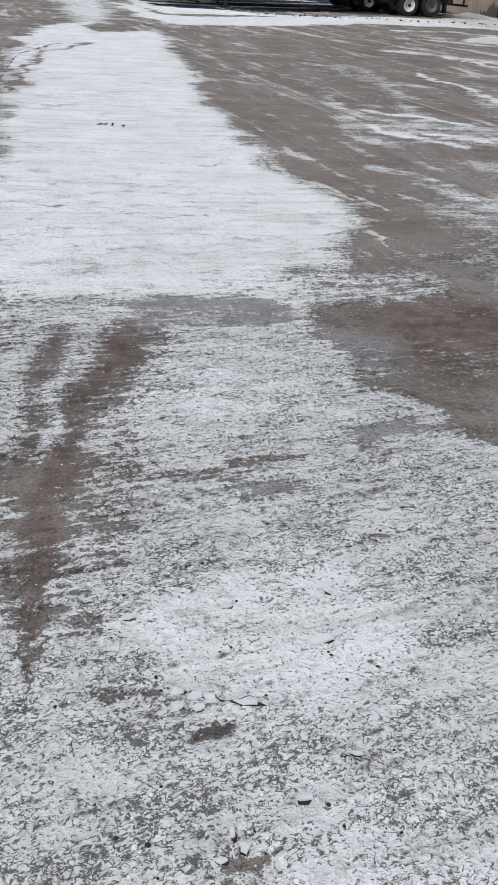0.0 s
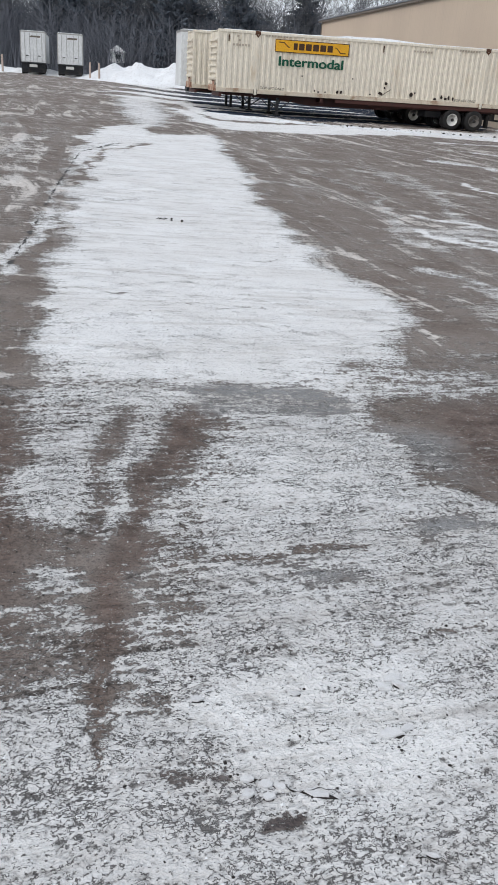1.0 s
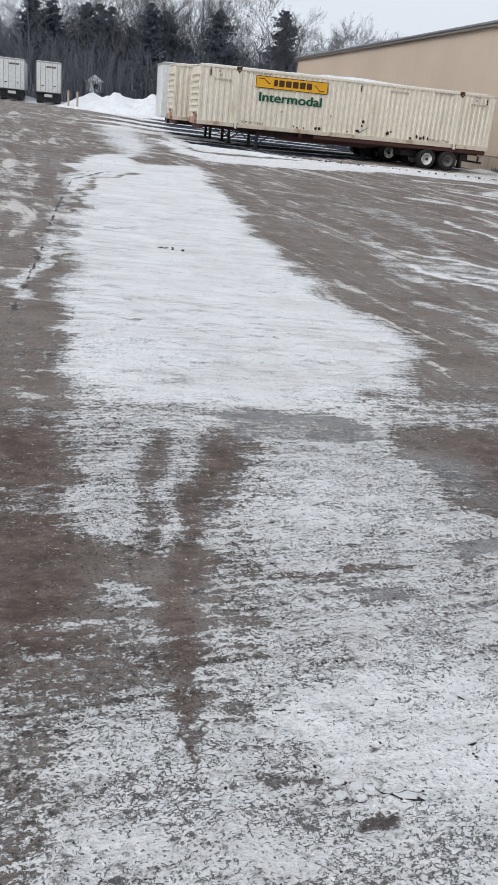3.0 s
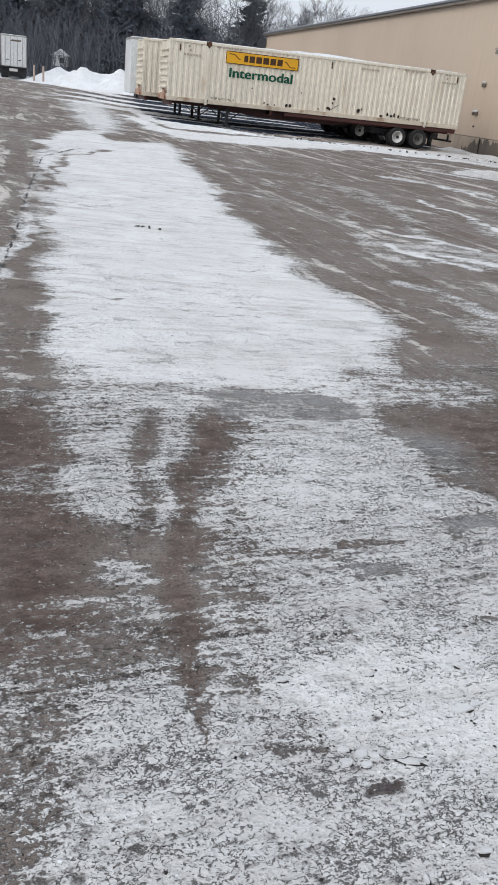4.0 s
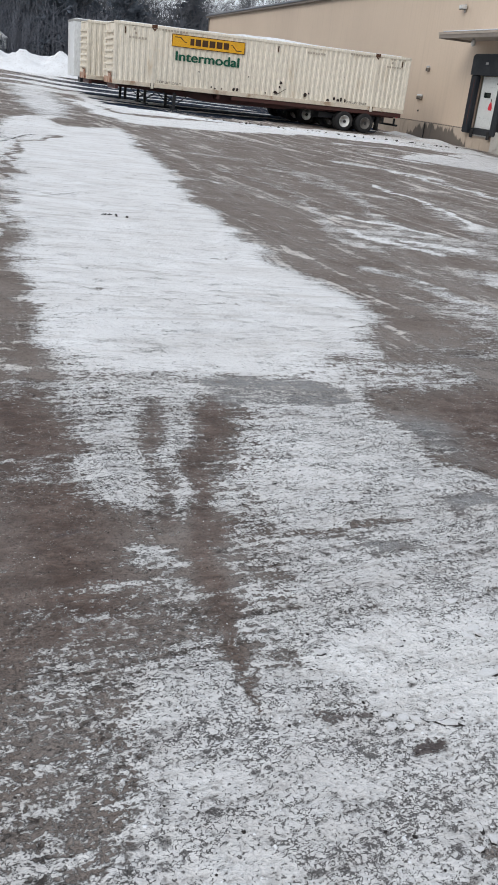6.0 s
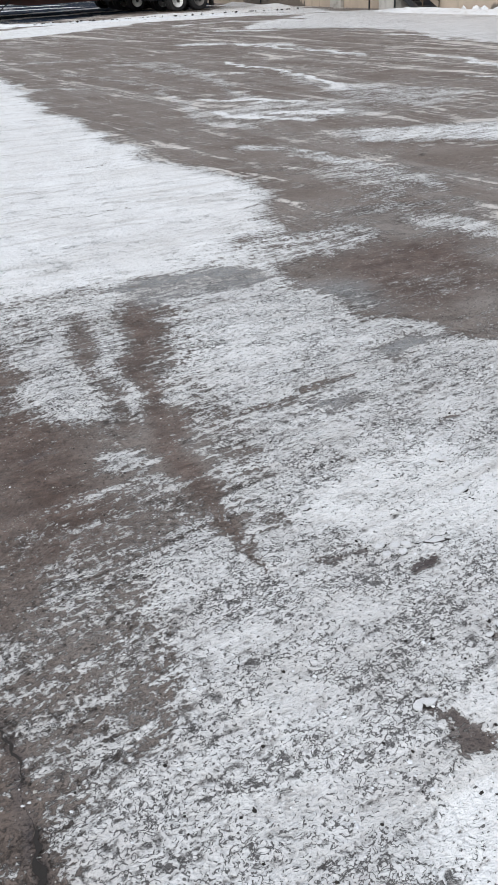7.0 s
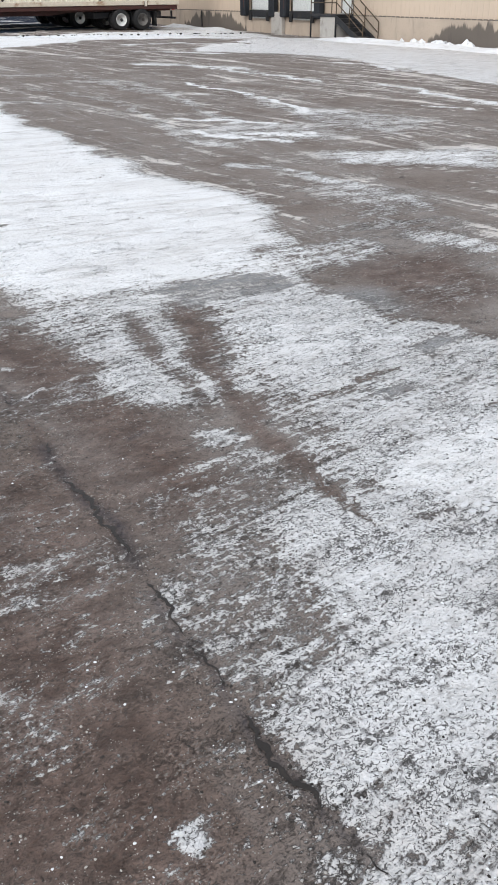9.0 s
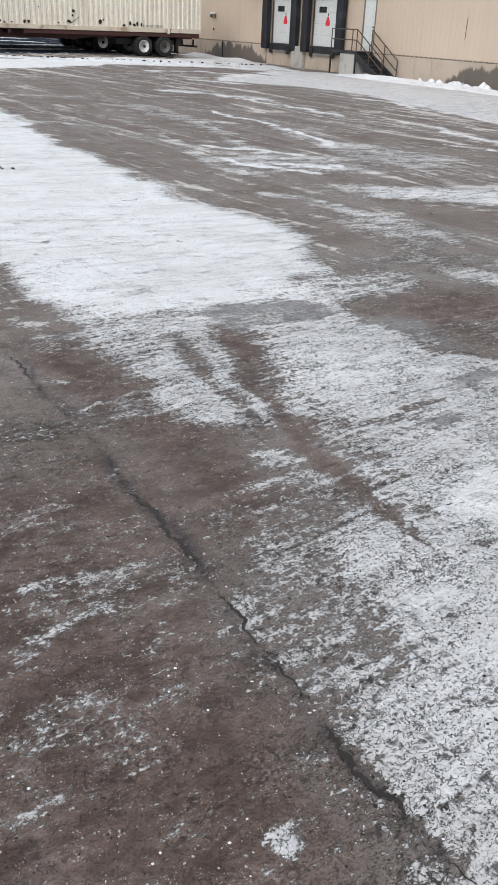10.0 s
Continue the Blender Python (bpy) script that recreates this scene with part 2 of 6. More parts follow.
def foundation_material():
    """Concrete with damp, sooty stains that rise unevenly from the foot in two stretches."""
    m, nt, b = material("stained_concrete", 0.85)
    p = position(nt, True)
    runs = position(nt, True, (1.0, 1.0, 0.22))
    big, drip, fine = grain(nt, p, 0.5, 4), grain(nt, runs, 2.6, 4), grain(nt, p, 22.0, 4)
    c = blend(nt, step(nt, big, 0.36, 0.64), (0.50, 0.415, 0.335), (0.42, 0.35, 0.285))
    c = blend(nt, calc(nt, "MULTIPLY", step(nt, fine, 0.55, 0.72), 0.3), c, (0.30, 0.25, 0.21))
    c = blend(nt, calc(nt, "MULTIPLY", step(nt, drip, 0.53, 0.70), 0.5), c, (0.22, 0.19, 0.165))
    s = nt.nodes.new("ShaderNodeSeparateXYZ")
    nt.links.new(nt.nodes.new("ShaderNodeTexCoord").outputs["Object"], s.inputs[0])
    for mid, half, top in ((-3.2, 4.2, 0.66), (18.2, 3.3, 0.60)):
        off = calc(nt, "DIVIDE", calc(nt, "ABSOLUTE", calc(nt, "SUBTRACT", s.outputs[0], mid)), half)
        crest = calc(nt, "MULTIPLY", calc(nt, "SUBTRACT", 1.0, calc(nt, "POWER", off, 3.0)), top + 0.5)
        crest = calc(nt, "ADD", crest, calc(nt, "MULTIPLY", calc(nt, "SUBTRACT", drip, 0.5), 1.3))
        k = step(nt, calc(nt, "SUBTRACT", crest, calc(nt, "ADD", s.outputs[2], 0.5)), 0.0, 0.18)
        c = blend(nt, calc(nt, "MULTIPLY", k, 0.82), c, (0.085, 0.076, 0.070))
    put(nt, b.inputs["Base Color"], c)
    relief(nt, b, calc(nt, "ADD", fine, big), 0.006)
    return m


M_GROUND = ground_material()
M_SNOW = snow_material()
M_SNOW_DIRTY = snow_material("soiled_snow", 0.25)
M_SNOW_PLATE = worn("trodden_snow_plate", (0.64, 0.645, 0.66), (0.48, 0.47, 0.465), 40.0, 0.8, local=False)
M_WALL = wall_material()
M_FOUNDATION = foundation_material()
M_CREAM = worn("cream_container_paint", (0.74, 0.685, 0.585), (0.52, 0.43, 0.32), 0.9, 0.55, low=0.56, high=0.74, stretch=(1, 1, 0.35))
M_CREAM_RAIL = worn("soiled_cream_paint", (0.64, 0.57, 0.465), (0.34, 0.23, 0.15), 1.6, 0.6, low=0.48, high=0.66)
M_WHITE_PAINT = worn("white_trailer_paint", (0.70, 0.72, 0.73), (0.48, 0.46, 0.43), 0.7, 0.45, low=0.55, high=0.78, stretch=(1, 1, 0.4))
M_CHIP = worn("black_rust_chip", (0.034, 0.024, 0.02), (0.016, 0.013, 0.012), 6.0, 0.9)
M_RUSTY_BOX = worn("rust_streaked_cream", (0.50, 0.36, 0.27), (0.24, 0.11, 0.07), 5.0, 0.8, low=0.42, high=0.62)
M_RUST = worn("rust", (0.095, 0.045, 0.026), (0.04, 0.022, 0.016), 6.0, 0.9)
M_MAROON = worn("maroon_chassis_paint", (0.075, 0.030, 0.026), (0.05, 0.035, 0.03), 2.0, 0.6)
M_BLACK_STEEL = worn("black_painted_steel", (0.022, 0.024, 0.028), (0.07, 0.06, 0.05), 2.0, 0.55)
M_RUBBER = worn("tyre_rubber", (0.020, 0.020, 0.021), (0.085, 0.078, 0.072), 3.0, 0.85)
M_RIM = worn("white_wheel_paint", (0.80, 0.80, 0.78), (0.42, 0.37, 0.33), 5.0, 0.45, low=0.62, high=0.8)
M_RIM_DIRTY = worn("soiled_wheel_steel", (0.17, 0.16, 0.15), (0.07, 0.065, 0.06), 5.0, 0.6)
M_YELLOW = worn("yellow_decal", (0.74, 0.385, 0.022), (0.48, 0.26, 0.04), 2.0, 0.5, bump=0)
M_BROWN = worn("dark_brown_decal", (0.060, 0.028, 0.012), (0.10, 0.05, 0.02), 4.0, 0.5, bump=0)
M_GREEN = worn("green_decal", (0.006, 0.085, 0.048), (0.015, 0.11, 0.065), 4.0, 0.5, bump=0)
M_MARK = worn("faded_dark_marking", (0.14, 0.12, 0.10), (0.32, 0.28, 0.22), 9.0, 0.6, bump=0)
M_FAINT = worn("faint_marking", (0.42, 0.37, 0.30), (0.56, 0.51, 0.43), 9.0, 0.6, bump=0)
M_SEAL = worn("black_dock_seal_vinyl", (0.017, 0.020, 0.026), (0.045, 0.048, 0.055), 1.5, 0.6, bump=0.01)
M_DOOR = worn("white_door_panel", (0.66, 0.68, 0.67), (0.50, 0.50, 0.48), 1.2, 0.5, low=0.55, high=0.8)
M_GLASS_DARK = worn("dark_window_glass", (0.018, 0.026, 0.025), (0.03, 0.04, 0.04), 3.0, 0.12, bump=0)
M_RED = worn("red_plastic", (0.72, 0.035, 0.055), (0.60, 0.06, 0.07), 4.0, 0.5, bump=0)
M_CONCRETE = worn("pale_concrete", (0.44, 0.42, 0.39), (0.26, 0.24, 0.22), 2.5, 0.85, bump=0.004)
M_RAILING = worn("dark_brown_railing_paint", (0.085, 0.062, 0.040), (0.05, 0.035, 0.025), 5.0, 0.5)
M_TREAD = worn("dark_steel_tread", (0.030, 0.030, 0.034), (0.09, 0.09, 0.09), 4.0, 0.6)
M_TRIM = worn("grey_brown_trim", (0.22, 0.19, 0.165), (0.15, 0.13, 0.11), 1.5, 0.5)
M_SOFFIT = worn("soffit_panel", (0.36, 0.31, 0.26), (0.25, 0.21, 0.18), 1.0, 0.7)
M_ROOF = worn("grey_metal_roof", (0.20, 0.22, 0.25), (0.12, 0.13, 0.15), 0.6, 0.5)
M_WOOD = worn("weathered_wood", (0.50, 0.41, 0.36), (0.32, 0.25, 0.21), 2.0, 0.85, stretch=(1, 1, 0.15))
# aerial haze over the woods is mixed into these colours as blue-grey
M_BARK_HAZED = worn("hazed_grey_bark", (0.150, 0.160, 0.188), (0.120, 0.129, 0.154), 2.0, 0.95, local=False)
M_TWIG_HAZED = worn("hazed_twigs", (0.140, 0.145, 0.160), (0.092, 0.096, 0.108), 1.0, 0.95, bump=0, local=False)
M_NEEDLE_HAZED = worn("hazed_conifer_needles", (0.098, 0.116, 0.142), (0.118, 0.138, 0.162), 1.2, 0.9, bump=0, local=False)
M_HAZE_BACKDROP = worn("haze_backdrop", (0.140, 0.150, 0.178), (0.118, 0.128, 0.154), 0.25, 1.0, bump=0, local=False)
M_CRACK_AND_SHADE = worn("wet_crack_filler_and_shade", (0.020, 0.016, 0.014), (0.045, 0.036, 0.030), 12.0, 0.5, local=False)
M_LAMP = worn("white_lamp_housing", (0.62, 0.62, 0.60), (0.45, 0.44, 0.42), 8.0, 0.35, bump=0)
M_GREY_METAL = worn("galvanised_steel", (0.42, 0.42, 0.41), (0.25, 0.24, 0.22), 4.0, 0.4, 0.6)


# ---- mesh helpers ----
def box(bm, x0, x1, y0, y1, z0, z1, bevel=0.0):
    made = bmesh.ops.create_cube(bm, size=1.0)["verts"]
    for v in made:
        v.co = Vector(((x0 + x1) / 2 + v.co.x * (x1 - x0), (y0 + y1) / 2 + v.co.y * (y1 - y0), (z0 + z1) / 2 + v.co.z * (z1 - z0)))
    if bevel:
        edges = list({e for v in made for e in v.link_edges})
        bmesh.ops.bevel(bm, geom=edges, offset=bevel, segments=1, affect="EDGES")


def boxed(*sides, bevel=0.0):
    bm = bmesh.new()
    box(bm, *sides, bevel=bevel)
    return bm


def bar(bm, a, b, r, sides=8):
    """A round bar from a to b."""
    a, b = Vector(a), Vector(b)
    turn = (b - a).to_track_quat("Z", "Y").to_matrix().to_4x4()
    bmesh.ops.create_cone(bm, cap_ends=True, segments=sides, radius1=r, radius2=r, depth=(b - a).length, matrix=Matrix.Translation((a + b) / 2) @ turn)


def barred(a, b, r, sides=8):
    bm = bmesh.new()
    bar(bm, a, b, r, sides)
    return bm


def prism(points, y0, y1):
    """A solid from an outline in x and z, from y0 to y1."""
    bm = bmesh.new()
    front, back = [bm.verts.new((x, y0, z)) for x, z in points], [bm.verts.new((x, y1, z)) for x, z in points]
    bm.faces.new(front), bm.faces.new(back[::-1])
    for i in range(len(points)):
        j = (i + 1) % len(points)
        bm.faces.new((front[j], front[i], back[i], back[j]))
    bmesh.ops.recalc_face_normals(bm, faces=bm.faces)
    return bm


def lathe(profile, segments=28):
    """A body turned round the y axis, from pairs of radius and y."""
    bm = bmesh.new()
    rings = []
    for r, y in profile:
        rings.append([bm.verts.new((r * math.cos(math.tau * i / segments), y, r * math.sin(math.tau * i / segments))) for i in range(segments)])
    for a, b in zip(rings, rings[1:]):
        for i in range(segments):
            j = (i + 1) % segments
            bm.faces.new((a[i], a[j], b[j], b[i]))
    bm.faces.new(rings[0]), bm.faces.new(rings[-1])
    bmesh.ops.recalc_face_normals(bm, faces=bm.faces)
    return bm


def mesh_of(name, bm, mat, smooth=False):
    me = bpy.data.meshes.new(name)
    bm.to_mesh(me)
    bm.free()
    me.materials.append(mat)
    if smooth:
        me.shade_smooth()
    return me


def part(name, bm, mat, parent, label="", smooth=False):
    ob = new(name, mesh_of(name, bm, mat, smooth))
    ob.parent = parent
    return tagged(ob, label)


def thing(name, label, category, m, group="", kind=""):
    ob = new(name)
    ob.matrix_basis = m
    ob.empty_display_size = 0.3
    return tagged(ob, label, category, group, kind)


def solo(name, bm, mat, label, category, m=None, group="", kind="", smooth=False):
    ob = new(name, mesh_of(name, bm, mat, smooth))
    if m is not None:
        ob.matrix_basis = m
    return tagged(ob, label, category, group, kind)


def lattice(x, y, seed=0):
    """Smooth random values in 0 to 1 on the plan, for arrays."""
    xi, yi = np.floor(x), np.floor(y)
    fx, fy = x - xi, y - yi
    fx, fy = fx * fx * (3 - 2 * fx), fy * fy * (3 - 2 * fy)

    def corner(a, b):
        v = np.sin(a * 127.1 + b * 311.7 + seed * 74.7) * 43758.5453
        return v - np.floor(v)

    top = corner(xi, yi) * (1 - fx) + corner(xi + 1, yi) * fx
    low = corner(xi, yi + 1) * (1 - fx) + corner(xi + 1, yi + 1) * fx
    return top * (1 - fy) + low * fy


def rough_field(x, y, scale, octaves=3, seed=0):
    total, weight = 0.0, 0.0
    for o in range(octaves):
        total = total + lattice(x * scale * 2**o, y * scale * 2**o, seed + o) / 2**o
        weight += 1 / 2**o
    return total / weight


CROSSFALL = -0.0210


def lie(x, y):
    """The yard's height: a crossfall that fades out far to the sides and ahead."""
    return CROSSFALL * np.clip(x, -60, 30)


# ---- the ground: one sheet, with its snow cover ----
def graded(start, fine_end, fine, far, growth):
    out = [start]
    while out[-1] < fine_end:
        out.append(out[-1] + fine)
    gap = fine
    while out[-1] < far:
        gap = min(gap * growth, 60.0)
        out.append(out[-1] + gap)
    return np.array(out)


xs_right = graded(0.0, 3.0, 0.026, 1500, 1.030)
xs_left = -graded(0.0, 3.2, 0.026, 1500, 1.030)[1:][::-1]
ys_front = graded(-0.6, 7.0, 0.026, 1800, 1.0110)
ys_front = np.unique(np.concatenate([ys_front[(ys_front < 36) | (ys_front > 50)], np.arange(36, 50, 0.14)]))
ys_back = -graded(0.6, 1.0, 0.1, 1200, 1.18)[1:][::-1]
XS, YS = np.concatenate([xs_left, xs_right]), np.concatenate([ys_back, ys_front])
GX, GY = np.meshgrid(XS, YS)
FIELD = {"cover": 0.25 + 0.2 * (rough_field(GX * 0.7, GY, 0.22, 3, 5) - 0.5), "wet": 0.0 * GX, "ice": 0.0 * GX, "blue_black": 0.0 * GX, "grime": 0.0 * GX}
# ragged edges: the plan is pulled about before a shape is laid on it
REACH = 0.12 + 0.105 * np.clip(GY, 0, 12) + 0.02 * np.clip(GY - 12, 0, 20)
WX = GX + REACH * (0.42 * (rough_field(GX, GY, 0.8, 3, 11) - 0.5) + 0.34 * (rough_field(GX, GY, 3.2, 4, 13) - 0.5))
WY = GY + REACH * (0.60 * (rough_field(GX, GY, 0.6, 3, 17) - 0.5) + 0.40 * (rough_field(GX, GY, 2.8, 4, 19) - 0.5))


def lay(key, value, depth, soft):
    k = np.clip(0.5 + depth / soft, 0, 1)
    k = k * k * (3 - 2 * k)
    FIELD[key] = FIELD[key] * (1 - k) + value * k


def far_from(ax, ay, bx, by):
    dx, dy = bx - ax, by - ay
    s = np.clip(((WX - ax) * dx + (WY - ay) * dy) / (dx * dx + dy * dy + 1e-9), 0, 1)
    return np.hypot(WX - ax - s * dx, WY - ay - s * dy)


def blot(key, value, soft, corners):
    """A stretch of ground with one cover, inside an outline."""
    inside, near = np.zeros(GX.shape, bool), np.full(GX.shape, 1e9)
    for (ax, ay), (bx, by) in zip(corners, corners[1:] + corners[:1]):
        near = np.minimum(near, far_from(ax, ay, bx, by))
        if ay != by:
            inside ^= ((ay > WY) != (by > WY)) & (WX < (bx - ax) * (WY - ay) / (by - ay) + ax)
    lay(key, value, np.where(inside, near, -near), 1.5 * soft * (1 + np.clip(GY, 0, 12) * 0.03))


def streak(key, value, width, soft, line):
    """A band of one cover along a line."""
    near = np.full(GX.shape, 1e9)
    for (ax, ay), (bx, by) in zip(line, line[1:]):
        near = np.minimum(near, far_from(ax, ay, bx, by))
    lay(key, value, 0.75 * width - near, 1.25 * soft)


blot("cover", 0.74, 0.3, [(-2.31, 5.1), (-1.28, 5.33), (-0.74, 5.45), (0.42, 6.13), (0.52, 5.15), (0.33, 4.04), (0.66, 3.35), (1.21, 2.99), (0.84, 1.2), (0.61, 0.81), (-0.43, 0.74), (-0.89, 1.06), (-1.55, 2.42)])
blot("cover", 0.82, 0.15, [(-1.36, 3.56), (-1.21, 2.97), (-1.08, 2.7), (-0.71, 2.81), (-0.65, 2.46), (-0.85, 2.07), (-0.99, 1.8), (-1.14, 1.59), (-1.36, 1.53), (-1.48, 1.4), (-1.44, 1.07), (-1.37, 0.86), (-1.31, 0.68), (-1.27, 0.44), (-1.35, 0.11), (-0.68, -0.05), (-0.27, 0.41), (0.17, 1.4), (1.0, 3.06), (0.42, 3.61), (-0.48, 3.93)])
blot("cover", 0.9, 0.25, [(-0.79, 3.58), (-0.57, 4.04), (-0.14, 4.31), (0.27, 4.41), (0.24, 3.97), (0.46, 3.6), (0.19, 3.4), (-0.1, 3.26), (-0.45, 3.11), (-0.69, 3.16)])
blot("cover", 0.88, 0.25, [(-0.4, 2.04), (-0.14, 2.29), (0.21, 2.35), (0.4, 2.25), (0.49, 1.9), (0.21, 1.66), (-0.07, 1.66), (-0.23, 1.76), (-0.36, 1.87)])
blot("cover", 0.95, 0.3, [(-0.82, 1.5), (-0.54, 1.54), (-0.59, 1.16), (-0.56, 0.74), (-0.72, 0.64), (-0.86, 0.57), (-1.0, 0.56), (-0.99, 0.76), (-0.92, 1.15)])
blot("cover", 0.58, 0.3, [(-1.33, 1.52), (-1.09, 1.57), (-0.92, 1.38), (-1.0, 1.04), (-1.15, 0.92), (-1.25, 0.78), (-1.35, 0.9), (-1.46, 1.12), (-1.48, 1.4)])
blot("cover", 1.05, 0.3, [(-5.91, 21.91), (-5.62, 24.16), (-3.92, 26.76), (-1.87, 16.7), (-1.14, 13.09), (-0.6, 10.35), (-0.12, 9.22), (0.35, 7.86), (0.53, 6.57), (0.14, 5.76), (-0.3, 5.22), (-0.73, 4.84), (-1.05, 4.64), (-1.31, 4.47), (-1.66, 4.47), (-2.01, 4.94), (-2.24, 5.88), (-2.48, 6.97), (-2.76, 8.57), (-3.38, 10.2), (-3.77, 12.35), (-4.95, 17.43)])
blot("cover", 0.62, 0.3, [(-1.93, 4.73), (-1.4, 4.64), (-0.92, 4.7), (-0.89, 4.37), (-1.08, 4.1), (-1.36, 3.98), (-1.66, 4.03), (-1.9, 4.3)])
blot("cover", 1.0, 0.15, [(-6.48, 22.35), (-6.88, 25.41), (-6.55, 29.02), (-5.32, 25.12), (-4.67, 21.07), (-5.17, 19.69), (-4.31, 14.11), (-3.94, 11.98), (-4.84, 15.68)])
streak("cover", 0.05, 0.09, 0.06, [(-3.91, 11.32), (-4.48, 14.74), (-5.0, 19.2), (-4.88, 21.58)])
streak("cover", 0.66, 0.04, 0.05, [(-3.91, 18.56), (-3.38, 18.35), (-3.01, 19.16)])
streak("cover", 0.66, 0.04, 0.05, [(-2.81, 15.48), (-2.36, 15.24), (-2.01, 15.72)])
streak("cover", 0.66, 0.04, 0.05, [(-3.25, 12.0), (-2.9, 11.93), (-2.65, 12.32)])
streak("cover", 0.66, 0.04, 0.05, [(-2.0, 11.89), (-1.61, 11.65), (-1.27, 11.83)])
streak("cover", 0.66, 0.04, 0.05, [(-1.93, 7.79), (-1.68, 7.78), (-1.46, 7.97)])
streak("cover", 0.66, 0.04, 0.05, [(-1.04, 8.99), (-0.75, 8.84), (-0.48, 8.96)])
streak("cover", 0.66, 0.04, 0.05, [(-2.15, 6.67), (-1.94, 6.63), (-1.78, 6.74)])
streak("cover", 0.66, 0.04, 0.05, [(-1.26, 6.52), (-0.97, 6.48), (-0.7, 6.58)])
blot("cover", 1.0, 0.3, [(-0.75, 1.62), (-0.55, 2.12), (0.0, 2.38), (0.62, 2.45), (0.75, 1.5), (0.62, 0.7), (-0.6, 0.6), (-0.85, 0.9)])
blot("cover", 0.56, 0.14, [(-1.35, 2.94), (-1.11, 2.95), (-0.91, 2.74), (-0.78, 2.36), (-0.74, 2.07), (-0.86, 1.94), (-1.01, 1.84), (-1.11, 1.72), (-1.32, 2.23)])
blot("cover", 0.2, 0.2, [(-2.42, 4.59), (-2.08, 4.12), (-1.84, 3.71), (-1.55, 3.29), (-1.38, 2.88), (-1.17, 2.81), (-1.19, 2.37), (-0.97, 2.23), (-0.8, 2.14), (-0.99, 1.86), (-1.26, 1.64), (-1.47, 1.51), (-1.53, 1.29), (-1.48, 1.07), (-1.45, 0.76), (-1.37, 0.56), (-1.33, 0.44), (-1.4, 0.15), (-2.62, 0.44), (-3.1, 2.64)])
blot("wet", 0.55, 0.2, [(-1.79, 3.22), (-1.4, 2.94), (-1.21, 2.27), (-0.92, 2.07), (-1.22, 1.71), (-1.47, 1.58), (-1.65, 2.12), (-1.76, 2.64)])
blot("wet", 1.0, 0.3, [(-2.21, 4.05), (-1.74, 4.05), (-1.36, 3.15), (-1.14, 2.52), (-1.08, 2.0), (-1.33, 1.84)])
blot("wet", 1.0, 0.35, [(-2.43, 2.51), (-1.72, 2.47), (-1.54, 1.7), (-1.52, 1.15), (-1.49, 0.77), (-1.44, 0.47), (-1.51, 0.18), (-2.51, 0.41)])
streak("cover", 0.46, 0.05, 0.06, [(-2.23, 1.25), (-2.13, 1.38), (-2.01, 1.42), (-1.89, 1.46)])
streak("cover", 0.42, 0.03, 0.05, [(-1.84, 1.18), (-1.74, 1.3)])
streak("cover", 0.62, 0.035, 0.04, [(-2.16, 1.65), (-2.04, 1.67), (-1.91, 1.7)])
blot("cover", 0.9, 0.03, [(-1.64, 0.53), (-1.61, 0.54), (-1.56, 0.53), (-1.56, 0.48), (-1.59, 0.46), (-1.64, 0.47)])
blot("cover", 0.8, 0.08, [(-1.23, 2.38), (-1.09, 2.57), (-0.92, 2.57), (-0.99, 2.44), (-1.13, 2.31)])
blot("cover", 0.85, 0.1, [(-1.47, 3.55), (-1.39, 3.73), (-1.26, 3.81), (-1.17, 3.47), (-1.14, 3.1), (-1.28, 2.99), (-1.4, 3.17)])
blot("cover", 0.62, 0.2, [(-1.92, 4.55), (-1.44, 4.57), (-0.91, 4.73), (-0.81, 4.45), (-0.92, 4.05), (-1.25, 3.85), (-1.56, 3.67)])
blot("cover", 0.26, 0.2, [(-2.73, 6.27), (-2.74, 7.19), (-2.4, 6.46), (-2.1, 5.23), (-1.69, 4.22), (-1.47, 3.35), (-1.4, 2.95), (-1.53, 2.81)])
streak("cover", 0.58, 0.20, 0.16, [(-0.62, 4.25), (-0.66, 3.7), (-0.68, 3.2), (-0.62, 2.85), (-0.56, 2.5), (-0.55, 2.2), (-0.56, 1.98)])
streak("cover", 0.31, 0.10, 0.15, [(-1.14, 4.06), (-1.12, 3.51), (-1.06, 3.12), (-1.01, 2.84), (-0.91, 2.65)])
streak("wet", 0.7, 0.07, 0.08, [(-1.14, 4.0), (-1.12, 3.51), (-1.06, 3.12), (-1.01, 2.84)])
streak("cover", 0.17, 0.12, 0.16, [(-0.77, 4.38), (-0.8, 3.79), (-0.86, 3.28), (-0.86, 2.97), (-0.8, 2.71), (-0.76, 2.44)])
streak("cover", 0.20, 0.08, 0.14, [(-0.76, 2.44), (-0.74, 2.19), (-0.70, 1.99)])
streak("cover", 0.30, 0.045, 0.11, [(-0.70, 1.99), (-0.65, 1.8)])
streak("cover", 0.30, 0.03, 0.05, [(-0.65, 1.8), (-0.61, 1.64)])
streak("wet", 0.95, 0.10, 0.09, [(-0.77, 4.3), (-0.8, 3.79), (-0.86, 3.28), (-0.86, 2.97), (-0.8, 2.71), (-0.76, 2.44), (-0.74, 2.19)])
streak("wet", 0.8, 0.035, 0.05, [(-0.74, 2.19), (-0.70, 1.99), (-0.65, 1.8), (-0.61, 1.64)])
blot("cover", 0.30, 0.08, [(-0.86, 2.88), (-0.73, 2.97), (-0.66, 2.86), (-0.72, 2.68), (-0.86, 2.62)])
